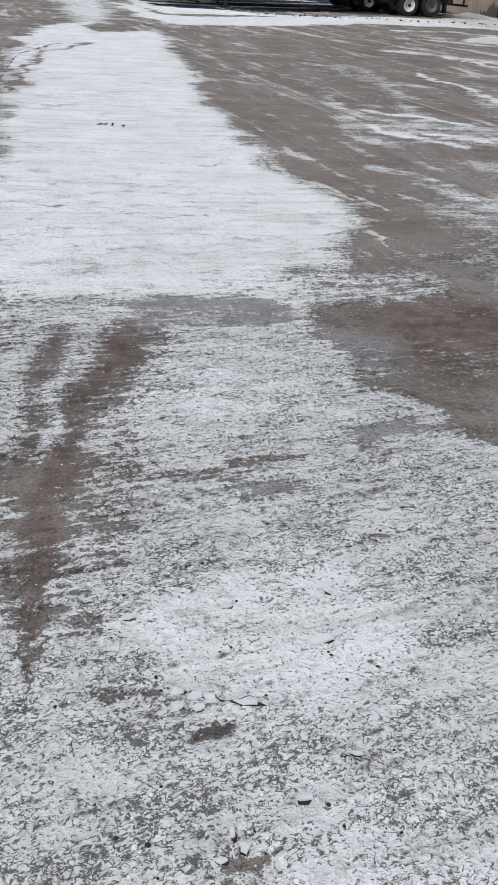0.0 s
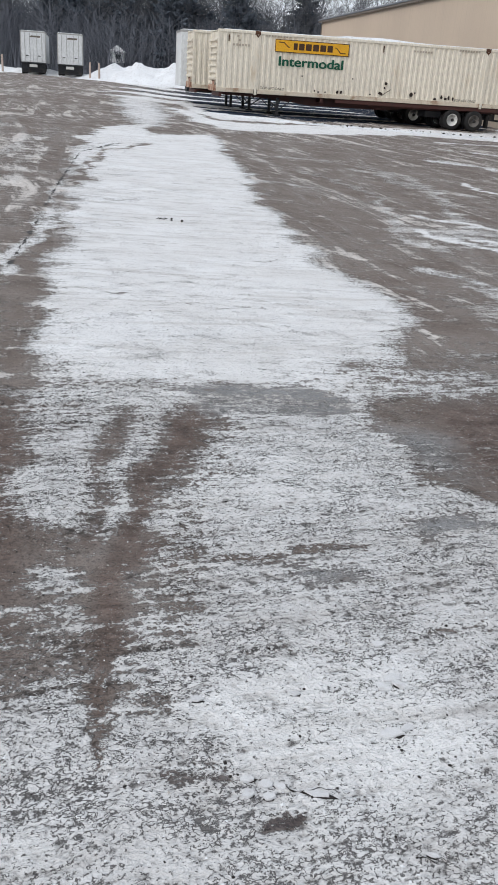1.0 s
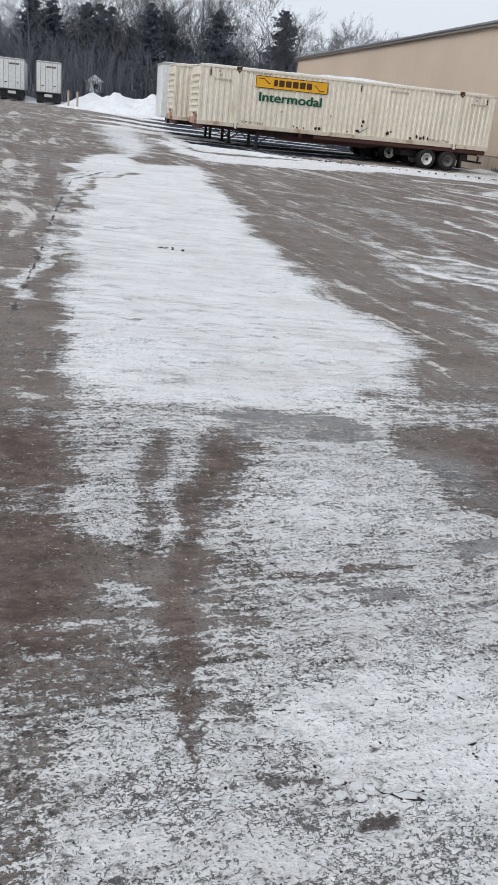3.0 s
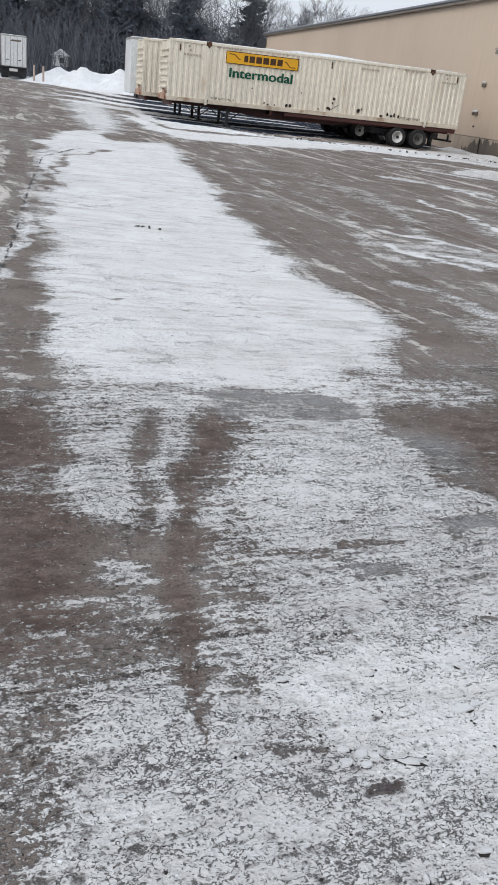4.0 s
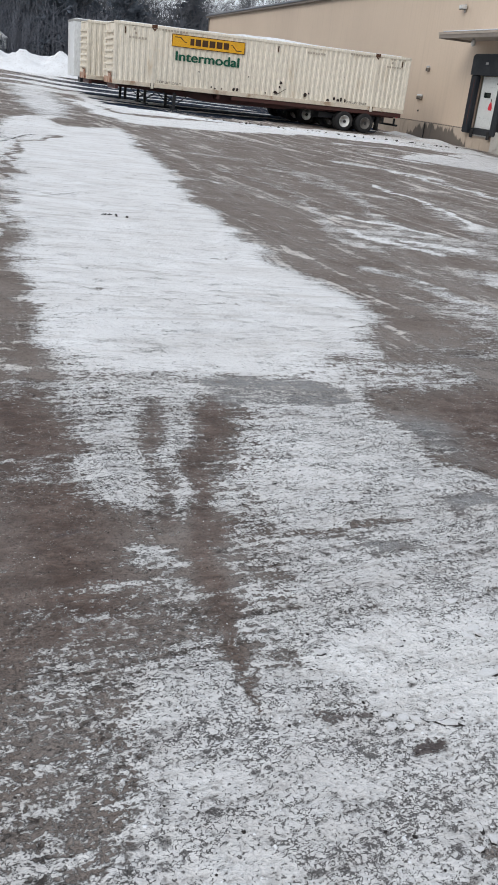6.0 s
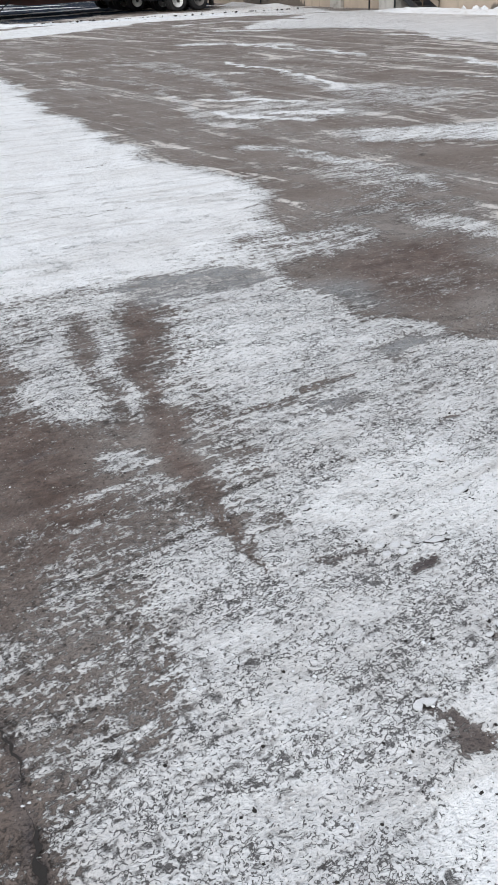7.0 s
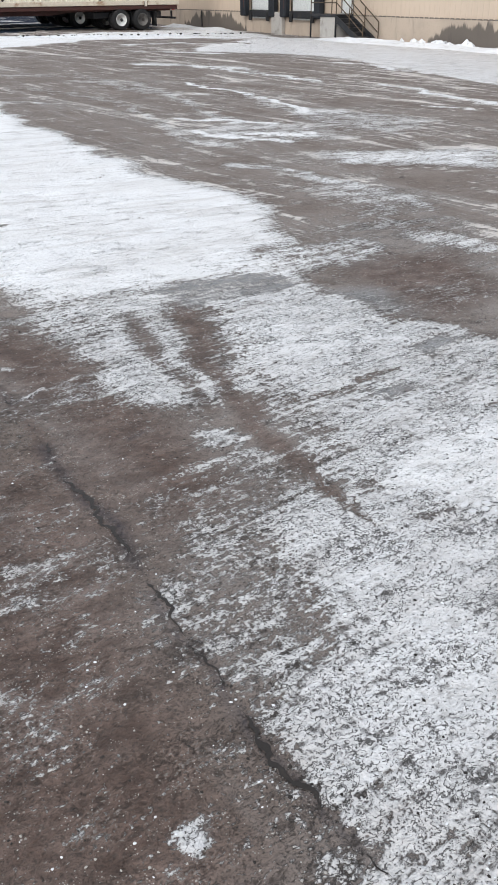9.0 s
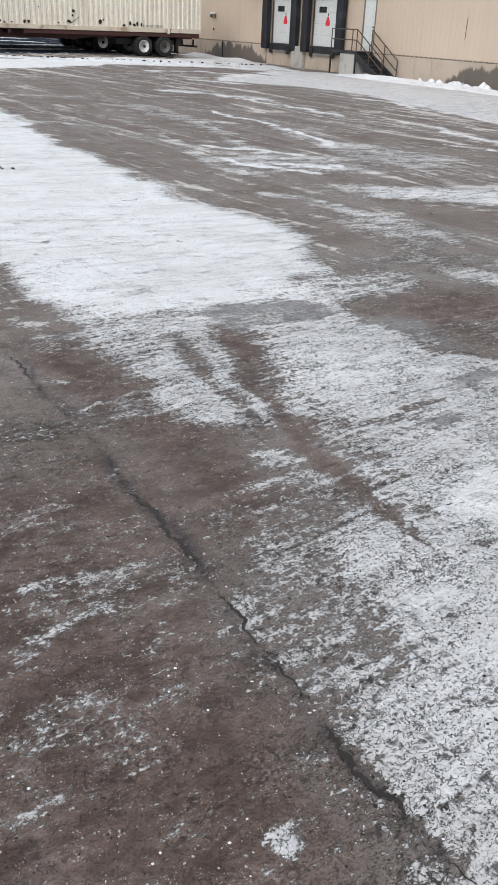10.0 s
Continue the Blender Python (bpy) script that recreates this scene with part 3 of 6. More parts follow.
blot("wet", 0.9, 0.08, [(-0.89, 2.84), (-0.65, 2.92), (-0.65, 2.77), (-0.84, 2.64)])
streak("cover", 0.66, 0.03, 0.03, [(-0.96, 4.05), (-0.98, 3.46), (-0.98, 3.07), (-0.96, 2.88)])
# combed strips left by tyre lugs
for k in range(4):
    streak("cover", 0.86, 0.010, 0.016, [(-1.18 + 0.045 * k, 2.35 - 0.02 * k), (-1.0 + 0.04 * k, 2.56 - 0.03 * k)])
streak("cover", 0.62, 0.03, 0.04, [(-1.24, 2.17), (-1.08, 2.22), (-0.92, 2.32)])
blot("cover", 0.55, 0.06, [(-1.46, 1.94), (-1.41, 2.05), (-1.34, 2.03), (-1.42, 1.87)])
blot("cover", 0.34, 0.07, [(-0.46, 1.66), (-0.44, 1.71), (-0.3, 1.76), (-0.23, 1.71), (-0.3, 1.65), (-0.42, 1.63)])
blot("blue_black", 0.4, 0.07, [(-0.46, 1.66), (-0.44, 1.71), (-0.3, 1.76), (-0.23, 1.71), (-0.3, 1.65), (-0.42, 1.63)])
blot("blue_black", 0.5, 0.04, [(-0.21, 1.55), (-0.15, 1.62), (-0.1, 1.61), (-0.13, 1.55), (-0.19, 1.51)])
blot("wet", 0.5, 0.05, [(-0.46, 1.66), (-0.44, 1.71), (-0.3, 1.76), (-0.23, 1.71), (-0.3, 1.65), (-0.42, 1.63)])
blot("cover", 0.35, 0.03, [(-0.21, 1.55), (-0.15, 1.62), (-0.1, 1.61), (-0.13, 1.55), (-0.19, 1.51)])
blot("wet", 0.6, 0.03, [(-0.21, 1.55), (-0.15, 1.62), (-0.1, 1.61), (-0.13, 1.55), (-0.19, 1.51)])
blot("blue_black", 0.3, 0.05, [(-0.38, 1.04), (-0.28, 0.93), (-0.24, 0.81), (-0.35, 0.8), (-0.4, 0.97)])
blot("cover", 0.2, 0.06, [(-0.38, 1.04), (-0.34, 0.97), (-0.28, 0.93), (-0.24, 0.81), (-0.35, 0.8), (-0.36, 0.91), (-0.4, 0.97)])
blot("wet", 0.4, 0.05, [(-0.38, 1.02), (-0.35, 0.96), (-0.28, 0.92), (-0.25, 0.8), (-0.34, 0.82), (-0.35, 0.92)])
blot("cover", 0.15, 0.06, [(-0.12, 1.2), (-0.06, 1.25), (0.01, 1.24), (-0.01, 1.18), (-0.07, 1.16), (-0.12, 1.16)])
blot("ice", 1.3, 0.12, [(-0.89, 4.62), (-0.66, 4.79), (-0.17, 4.97), (0.05, 4.78), (-0.02, 4.56), (-0.39, 4.31), (-0.71, 4.31)])
blot("cover", 0.4, 0.12, [(-0.89, 4.62), (-0.66, 4.79), (-0.17, 4.97), (0.05, 4.78), (-0.02, 4.56), (-0.39, 4.31), (-0.71, 4.31)])
blot("ice", 1.2, 0.15, [(-0.12, 2.81), (0.11, 2.83), (0.2, 2.78), (-0.03, 2.67)])
blot("cover", 0.38, 0.12, [(-0.12, 2.81), (0.11, 2.83), (0.2, 2.78), (-0.03, 2.67)])
blot("ice", 1.2, 0.15, [(0.29, 3.35), (0.56, 3.43), (0.74, 3.36), (0.42, 3.17)])
blot("cover", 0.2, 0.12, [(0.29, 3.35), (0.56, 3.43), (0.74, 3.36), (0.42, 3.17)])
streak("cover", 0.5, 0.06, 0.08, [(-0.4, 2.81), (-0.23, 2.83), (-0.08, 2.94), (0.14, 3.04)])
blot("cover", 0.22, 0.25, [(0.51, 5.2), (1.18, 5.83), (1.95, 6.27), (3.11, 6.38), (1.33, 3.68), (0.68, 3.48), (0.43, 3.83), (0.35, 4.18), (0.13, 4.46), (0.13, 4.8)])
blot("wet", 1.0, 0.25, [(0.64, 4.95), (1.15, 5.12), (1.75, 5.12), (1.37, 4.02), (0.76, 3.77), (0.61, 4.39)])
blot("ice", 1.0, 0.2, [(0.21, 4.45), (0.61, 4.39), (0.63, 3.9), (0.4, 4.11)])
streak("cover", 0.75, 0.12, 0.1, [(0.33, 3.61), (0.56, 3.62), (0.73, 3.49)])
streak("cover", 0.6, 0.3, 0.2, [(0.23, 5.49), (0.42, 5.21), (0.77, 5.25), (0.98, 5.39)])
streak("cover", 0.6, 0.2, 0.15, [(1.64, 5.58), (1.8, 5.38), (1.94, 5.1)])
blot("cover", 0.72, 0.4, [(2.23, 9.58), (3.37, 9.97), (4.79, 9.46), (3.94, 8.1), (3.12, 8.51), (2.27, 8.93)])
blot("cover", 0.52, 0.4, [(1.14, 7.62), (1.88, 7.86), (2.12, 6.48), (1.6, 6.04), (1.31, 6.93)])
blot("cover", 0.5, 0.4, [(0.88, 12.24), (2.35, 12.91), (3.73, 11.95), (2.79, 10.57), (1.31, 10.61)])
streak("cover", 0.5, 0.26, 0.25, [(-1.24, 21.41), (0.3, 21.21), (1.57, 18.98), (1.86, 14.38), (1.96, 12.25)])
streak("cover", 0.5, 0.2, 0.2, [(0.18, 20.14), (1.59, 17.75), (3.16, 16.27), (3.41, 12.59), (4.03, 11.35)])
streak("cover", 0.5, 0.18, 0.2, [(-0.94, 18.64), (0.16, 16.83), (0.76, 13.94), (0.85, 11.38), (1.24, 10.37)])
streak("cover", 0.6, 0.2, 0.2, [(1.02, 9.12), (1.54, 8.54), (1.82, 7.56), (2.12, 6.6)])
streak("cover", 0.78, 0.35, 0.3, [(2.5, 24.98), (3.94, 24.69), (4.98, 23.52)])
streak("cover", 0.62, 0.2, 0.25, [(4.98, 23.52), (5.25, 21.27), (5.69, 19.11)])
streak("cover", 0.5, 0.2, 0.2, [(8.39, 25.28), (9.55, 23.65), (9.91, 20.87)])
streak("cover", 0.55, 0.15, 0.2, [(7.25, 17.51), (7.38, 15.0), (7.48, 13.0)])
streak("cover", 0.55, 0.15, 0.15, [(-1.41, 15.81), (-1.0, 15.94), (-0.55, 15.79)])
streak("cover", 0.6, 0.2, 0.2, [(1.73, 11.49), (2.52, 11.48)])
streak("cover", 0.6, 0.3, 0.4, [(7.33, 35.2), (9.29, 32.3), (10.28, 29.52)])
streak("cover", 0.45, 0.2, 0.3, [(0.25, 29.25), (2.97, 28.73), (4.77, 26.69)])
streak("cover", 0.6, 0.25, 0.25, [(2.55, 25.79), (3.76, 24.99), (4.82, 24.14)])
streak("cover", 0.5, 0.2, 0.25, [(-1.4, 20.92), (-0.62, 22.16), (0.51, 21.06), (1.35, 17.48)])
blot("cover", 0.55, 0.6, [(-10.63, 23.19), (-9.84, 24.44), (-8.97, 23.7), (-8.77, 21.38), (-9.18, 19.99)])
streak("cover", 0.45, 0.4, 0.4, [(-6.41, 14.78), (-6.48, 16.58), (-6.92, 19.46), (-7.72, 23.61)])
streak("cover", 0.4, 0.4, 0.4, [(-5.04, 11.55), (-5.51, 14.32), (-6.24, 18.24)])
streak("cover", 0.42, 0.6, 0.6, [(-16.43, 36.04), (-17.31, 44.77), (-16.95, 51.01), (-14.68, 53.92)])
streak("cover", 0.35, 0.5, 0.5, [(-12.05, 31.08), (-10.52, 32.23), (-8.68, 29.63)])
streak("cover", 0.75, 0.12, 0.12, [(-2.9, 6.93), (-3.09, 7.79), (-3.33, 9.06), (-3.49, 9.99)])
streak("cover", 0.55, 0.1, 0.08, [(-3.39, 9.22), (-3.93, 11.42), (-4.78, 14.86), (-5.55, 18.45), (-5.27, 20.3)])
blot("cover", 0.8, 0.6, [(-12.17, 48.48), (-12.66, 59.47), (-7.09, 36.74), (-5.88, 28.54), (-6.37, 27.01), (-8.71, 35.41)])
streak("cover", 0.7, 0.5, 0.6, [(-15.85, 57.53), (-15.17, 63.46), (-12.58, 60.98), (-10.05, 60.18)])
blot("cover", 0.52, 0.3, [(3.44, 14.67), (4.38, 13.95), (5.39, 12.06), (4.39, 11.32), (3.59, 11.44), (3.09, 12.28)])
streak("cover", 0.98, 0.13, 0.12, [(8.29, 25.18), (9.24, 24.47), (9.29, 22.14), (9.89, 20.72), (9.89, 18.91), (9.92, 17.02)])
streak("cover", 0.98, 0.13, 0.12, [(6.99, 18.32), (7.34, 17.22), (7.42, 15.96), (7.54, 14.94), (7.68, 13.78)])
streak("cover", 0.98, 0.13, 0.12, [(4.03, 24.7), (4.76, 22.1), (5.34, 20.7), (5.95, 19.57)])
streak("cover", 0.98, 0.13, 0.12, [(2.64, 19.45), (3.26, 17.05), (3.59, 15.11), (3.6, 13.52)])
streak("cover", 0.98, 0.13, 0.12, [(1.89, 11.39), (2.52, 11.26)])
streak("cover", 0.98, 0.13, 0.12, [(1.3, 13.31), (1.87, 12.95), (2.32, 12.46)])
streak("cover", 0.98, 0.13, 0.12, [(6.28, 14.45), (6.7, 13.62)])
streak("cover", 0.98, 0.13, 0.12, [(1.14, 11.94), (1.48, 11.29), (1.96, 10.66)])
blot("cover", 1.3, 0.3, [(-8.39, 44.05), (-7.15, 42.04), (-5.2, 35.68), (-3.78, 35.37), (-0.1, 40.06), (4.03, 45.8), (9.89, 48.77), (8.22, 40.59), (3.36, 38.48), (-1.38, 32.24), (-3.68, 30.3), (-5.66, 34.11)])
# blue-black stretch under and beyond the parked containers, crossed by paler bands
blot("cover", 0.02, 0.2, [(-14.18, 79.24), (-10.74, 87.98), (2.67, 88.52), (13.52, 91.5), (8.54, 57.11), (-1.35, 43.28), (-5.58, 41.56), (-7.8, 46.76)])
blot("blue_black", 1.0, 0.2, [(-14.18, 79.24), (-10.74, 87.98), (2.67, 88.52), (13.52, 91.5), (8.54, 57.11), (-1.35, 43.28), (-5.58, 41.56), (-7.8, 46.76)])
blot("blue_black", 1.0, 0.15, [(-6.92, 43.38), (-6.45, 42.96), (-2.93, 44.03), (2.5, 49.38), (5.13, 51.06), (8.41, 51.75), (12.66, 77.97), (7.71, 76.49), (3.73, 72.85), (-4.04, 61.96), (-8.89, 59.92), (-9.58, 60.73)])
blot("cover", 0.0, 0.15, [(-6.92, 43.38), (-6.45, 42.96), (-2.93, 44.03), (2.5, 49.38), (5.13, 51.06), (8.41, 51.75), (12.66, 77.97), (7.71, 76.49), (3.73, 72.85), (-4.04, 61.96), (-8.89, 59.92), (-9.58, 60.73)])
streak("cover", 0.78, 0.7, 0.3, [(-7.38, 46.38), (-6.88, 45.9), (-3.12, 47.12), (2.71, 53.26), (5.55, 55.21), (9.1, 56.01)])
streak("blue_black", 0.0, 0.7, 0.3, [(-7.38, 46.38), (-6.88, 45.9), (-3.12, 47.12), (2.71, 53.26), (5.55, 55.21), (9.1, 56.01)])
streak("cover", 0.78, 0.7, 0.3, [(-8.23, 51.93), (-7.66, 51.34), (-3.48, 52.85), (3.1, 60.64), (6.36, 63.17), (10.43, 64.19)])
streak("blue_black", 0.0, 0.7, 0.3, [(-8.23, 51.93), (-7.66, 51.34), (-3.48, 52.85), (3.1, 60.64), (6.36, 63.17), (10.43, 64.19)])
streak("cover", 0.9, 1.0, 0.4, [(-7.55, 58.19), (0.87, 63.11)])
streak("cover", 0.9, 1.0, 0.4, [(-7.19, 65.04), (0.11, 69.77)])
streak("cover", 0.9, 1.0, 0.4, [(-7.17, 73.36), (-1.78, 77.28)])
streak("cover", 1.0, 1.7, 0.8, [(-25.92, 109.92), (-16.39, 94.31), (-10.7, 97.89)])
streak("cover", 1.0, 1.7, 0.8, [(-21.19, 89.86), (-13.76, 79.19), (-8.93, 81.79)])
streak("cover", 1.0, 1.7, 0.8, [(-17.46, 74.04), (-11.58, 66.68), (-7.47, 68.58)])
streak("cover", 1.0, 1.7, 0.8, [(-14.84, 62.93), (-9.99, 57.56), (-6.42, 59.02)])
streak("cover", 1.0, 1.7, 0.8, [(-12.66, 53.69), (-8.63, 49.75), (-5.52, 50.88)])
streak("blue_black", 0.8, 1.7, 0.8, [(-23.8, 105.31), (-14.96, 86.1), (-9.18, 84.09)])
streak("blue_black", 0.8, 1.7, 0.8, [(-19.04, 84.28), (-12.42, 71.53), (-7.65, 70.2)])
streak("blue_black", 0.8, 1.7, 0.8, [(-15.87, 70.21), (-10.62, 61.15), (-6.55, 60.22)])
blot("cover", 1.15, 0.2, [(-9.9, 53.59), (-9.37, 54.23), (-6.28, 41.77), (-2.85, 42.79), (-2.58, 38.42), (-4.89, 36.96), (-6.65, 40.77)])
blot("grime", 0.30, 0.5, [(5.58, 30.74), (10.83, 40.19), (13.55, 41.43), (16.7, 35.56), (18.48, 31.23), (12.0, 14.0), (9.9, 15.0), (9.76, 25.81)])
blot("cover", 0.95, 0.25, [(5.58, 30.74), (7.22, 34.77), (10.83, 40.19), (13.55, 41.43), (15.21, 38.33), (16.7, 35.56), (18.48, 31.23), (10.19, 18.05), (9.98, 19.81), (9.74, 23.3), (9.76, 25.81), (9.09, 28.09), (7.53, 29.57)])
streak("cover", 0.8, 0.4, 0.3, [(3.96, 34.6), (6.16, 36.32), (7.91, 34.65)])
streak("cover", 0.8, 0.3, 0.3, [(3.65, 30.4), (5.03, 30.25), (6.04, 29.41)])
streak("cover", 0.1, 0.3, 0.3, [(5.39, 38.62), (7.74, 38.77), (8.98, 35.85)])
blot("cover", 0.9, 0.3, [(8.2, 50.9), (11.29, 56.32), (12.17, 47.68), (12.16, 40.79), (9.24, 39.46), (7.3, 41.53), (6.49, 44.47)])
streak("cover", 0.15, 0.15, 0.12, [(8.37, 43.74), (9.88, 41.76), (11.49, 40.48)])
blot("cover", 1.0, 0.8, [(-32.04, 68.55), (-34.88, 97.32), (-32.91, 112.82), (-27.74, 122.76), (-26.81, 156.99), (-56.4, 330.03), (-109.91, 236.06)])
blot("cover", 0.58, 0.25, [(-1.26, 0.56), (-1.06, 0.57), (-0.96, 0.41), (-0.83, 0.42), (-0.96, 0.21), (-1.26, 0.29)])
blot("cover", 0.50, 0.14, [(-1.3, 1.8), (-1.09, 1.81), (-0.97, 1.64), (-1.0, 1.41), (-0.92, 1.27), (-0.97, 1.13), (-1.02, 0.98), (-1.09, 0.98)])
blot("cover", 0.26, 0.14, [(-1.53, 2.81), (-1.27, 2.83), (-1.06, 2.29), (-1.0, 1.93), (-1.05, 1.73), (-1.11, 1.63)])
blot("cover", 0.40, 0.14, [(-1.39, 2.17), (-1.13, 2.37), (-0.81, 2.15), (-0.72, 2.03), (-0.94, 1.88), (-1.08, 1.74), (-1.11, 1.54), (-1.01, 1.43), (-1.05, 1.29), (-1.12, 1.25)])
blot("cover", 0.44, 0.14, [(-1.47, 1.53), (-1.09, 1.56), (-1.07, 1.31), (-1.21, 1.09), (-1.29, 0.85), (-1.31, 0.69), (-1.44, 0.72)])
streak("blue_black", 0.5, 0.022, 0.04, [(-2.12, 3.80), (-2.05, 3.52), (-1.97, 3.25), (-1.9, 3.06)])
streak("blue_black", 0.5, 0.032, 0.05, [(-1.78, 2.6), (-1.74, 2.39), (-1.65, 2.09), (-1.58, 1.79), (-1.54, 1.6)])
streak("blue_black", 0.45, 0.018, 0.03, [(-1.49, 1.41), (-1.45, 1.18), (-1.41, 1.01), (-1.36, 0.75), (-1.29, 0.56), (-1.27, 0.47), (-1.21, 0.32)])
streak("wet", 0.8, 0.05, 0.05, [(-2.05, 3.52), (-1.9, 3.06), (-1.74, 2.39), (-1.65, 2.09), (-1.58, 1.79)])
streak("cover", 0.12, 0.025, 0.04, [(-1.58, 1.79), (-1.49, 1.41), (-1.45, 1.18), (-1.41, 1.01), (-1.36, 0.75), (-1.29, 0.56), (-1.27, 0.47), (-1.21, 0.32)])
streak("blue_black", 0.4, 0.014, 0.025, [(-1.45, 2.6), (-1.35, 2.63)])
streak("cover", 0.85, 0.012, 0.02, [(-1.88, 3.09), (-1.78, 3.15), (-1.71, 3.2)])
streak("cover", 0.85, 0.018, 0.02, [(-1.92, 3.49), (-1.83, 3.45)])
blot("grime", 0.62, 0.5, [(-2.9, 4.14), (-1.77, 4.31), (-0.87, 4.47), (0.05, 4.59), (0.71, 5.4), (2.47, 7.8), (1.13, 1.77), (0.57, 1.18), (-0.85, 0.89)])
blot("grime", 0.8, 0.4, [(-3.52, 4.55), (-1.85, 3.54), (-1.2, 2.32), (-1.01, 1.82), (-1.4, 1.5), (-1.31, 0.94), (-1.2, 0.41), (-1.34, 0.03), (-2.59, 0.33)])
blot("grime", 0.85, 0.3, [(-1.84, 1.41), (-1.23, 1.64), (-0.95, 1.16), (-1.08, 0.79), (-0.97, 0.48), (-0.56, 0.38), (-0.63, 0.03), (-1.65, 0.28)])
blot("grime", 0.9, 0.3, [(-0.76, 1.16), (-0.26, 1.28), (-0.75, 0.15), (-1.21, 0.05), (-1.26, 0.29), (-1.04, 0.5), (-0.82, 0.74)])
blot("grime", 0.22, 1.2, [(-2.3, 5.0), (-2.4, 6.0), (-1.0, 6.4), (0.5, 6.4), (0.5, 5.6), (-0.8, 4.7)])
blot("grime", 0.25, 0.25, [(-0.4, 2.04), (-0.14, 2.29), (0.21, 2.35), (0.4, 2.25), (0.49, 1.9), (0.21, 1.66), (-0.07, 1.66), (-0.23, 1.76), (-0.36, 1.87)])
blot("grime", 0.42, 0.25, [(-0.82, 1.5), (-0.54, 1.54), (-0.59, 1.16), (-0.56, 0.74), (-0.72, 0.64), (-0.86, 0.57), (-1.0, 0.56), (-0.99, 0.76), (-0.92, 1.15)])
blot("grime", 0.35, 0.25, [(-0.79, 3.58), (-0.57, 4.04), (-0.14, 4.31), (0.27, 4.41), (0.24, 3.97), (0.46, 3.6), (0.19, 3.4), (-0.1, 3.26), (-0.45, 3.11), (-0.69, 3.16)])
streak("cover", 0.95, 0.02, 0.03, [(-0.67, 2.1), (-0.31, 2.28), (0.11, 2.44), (0.6, 2.6)])
streak("cover", 0.42, 0.02, 0.03, [(-0.67, 2.08), (-0.31, 2.26), (0.1, 2.41), (0.59, 2.57)])
streak("cover", 0.95, 0.02, 0.03, [(-0.67, 2.06), (-0.31, 2.24), (0.1, 2.39), (0.59, 2.54)])
streak("cover", 0.45, 0.02, 0.03, [(-0.66, 2.04), (-0.31, 2.22), (0.1, 2.36), (0.58, 2.52)])
streak("cover", 0.9, 0.02, 0.03, [(-0.66, 2.02), (-0.32, 2.19), (0.09, 2.34), (0.57, 2.49)])
blot("cover", 0.95, 0.9, [(-53.4, 199.42), (-312.88, 1320.79), (-56.54, 315.74), (-26.41, 174.85), (-16.43, 84.92), (-20.58, 86.65), (-27.74, 104.87)])
streak("cover", 0.25, 0.7, 0.5, [(-36.11, 140.72), (-33.25, 149.85), (-23.09, 134.11)])
streak("cover", 0.25, 0.7, 0.5, [(-28.36, 109.96), (-25.76, 115.47), (-18.34, 105.84)])

relief_z = 0.010 * FIELD["cover"] + 0.030 * (rough_field(GX, GY, 0.8, 3, 31) - 0.5) + 0.016 * (rough_field(GX, GY, 6.0, 2, 37) - 0.5) * np.clip(FIELD["cover"] + 0.3, 0, 1)
GZ = lie(GX, GY) + relief_z * np.clip(60 / (1 + np.hypot(GX, GY)), 0, 1)
ny, nx = GX.shape
index = np.arange(nx * ny).reshape(ny, nx)
quads = np.stack([index[:-1, :-1], index[:-1, 1:], index[1:, 1:], index[1:, :-1]], -1).reshape(-1, 4)
me = bpy.data.meshes.new("ground")
me.vertices.add(nx * ny)
me.vertices.foreach_set("co", np.stack([GX, GY, GZ], -1).astype(np.float32).ravel())
me.loops.add(quads.size)
me.loops.foreach_set("vertex_index", quads.astype(np.int32).ravel())
me.polygons.add(len(quads))
me.polygons.foreach_set("loop_start", np.arange(0, quads.size, 4, dtype=np.int32))
me.update(calc_edges=True)
for key, values in FIELD.items():
    me.attributes.new(key, "FLOAT", "POINT").data.foreach_set("value", np.clip(values, 0, 1.4).astype(np.float32).ravel())
me.materials.append(M_GROUND)
me.shade_smooth()
tagged(new("ground", me), "frozen brown gravelly yard patched with trodden snow and ice", "ground", kind="structure")


# ---- warehouse ----
HOUSE = pose(12.65, 49.3, 0, 0, 0, -75.5)
PAD = 0.38


def ribbed(x0, x1, z0, z1, pitch=0.305, depth=0.006, y=0.0):
    """Sheet steel with narrow upright ribs, its back closed by a flat face."""
    bm = bmesh.new()
    outline, x = [], x0
    while x < x1 - 1e-6:
        for f, d in ((0.0, 0.0), (0.72, 0.0), (0.80, depth), (0.92, depth)):
            if x + f * pitch < x1:
                outline.append((x + f * pitch, y - d))
        x += pitch
    outline.append((x1, y))
    low = [bm.verts.new((a, b, z0)) for a, b in outline]
    top = [bm.verts.new((a, b, z1)) for a, b in outline]
    for i in range(len(outline) - 1):
        bm.faces.new((low[i], low[i + 1], top[i + 1], top[i]))
    return bm


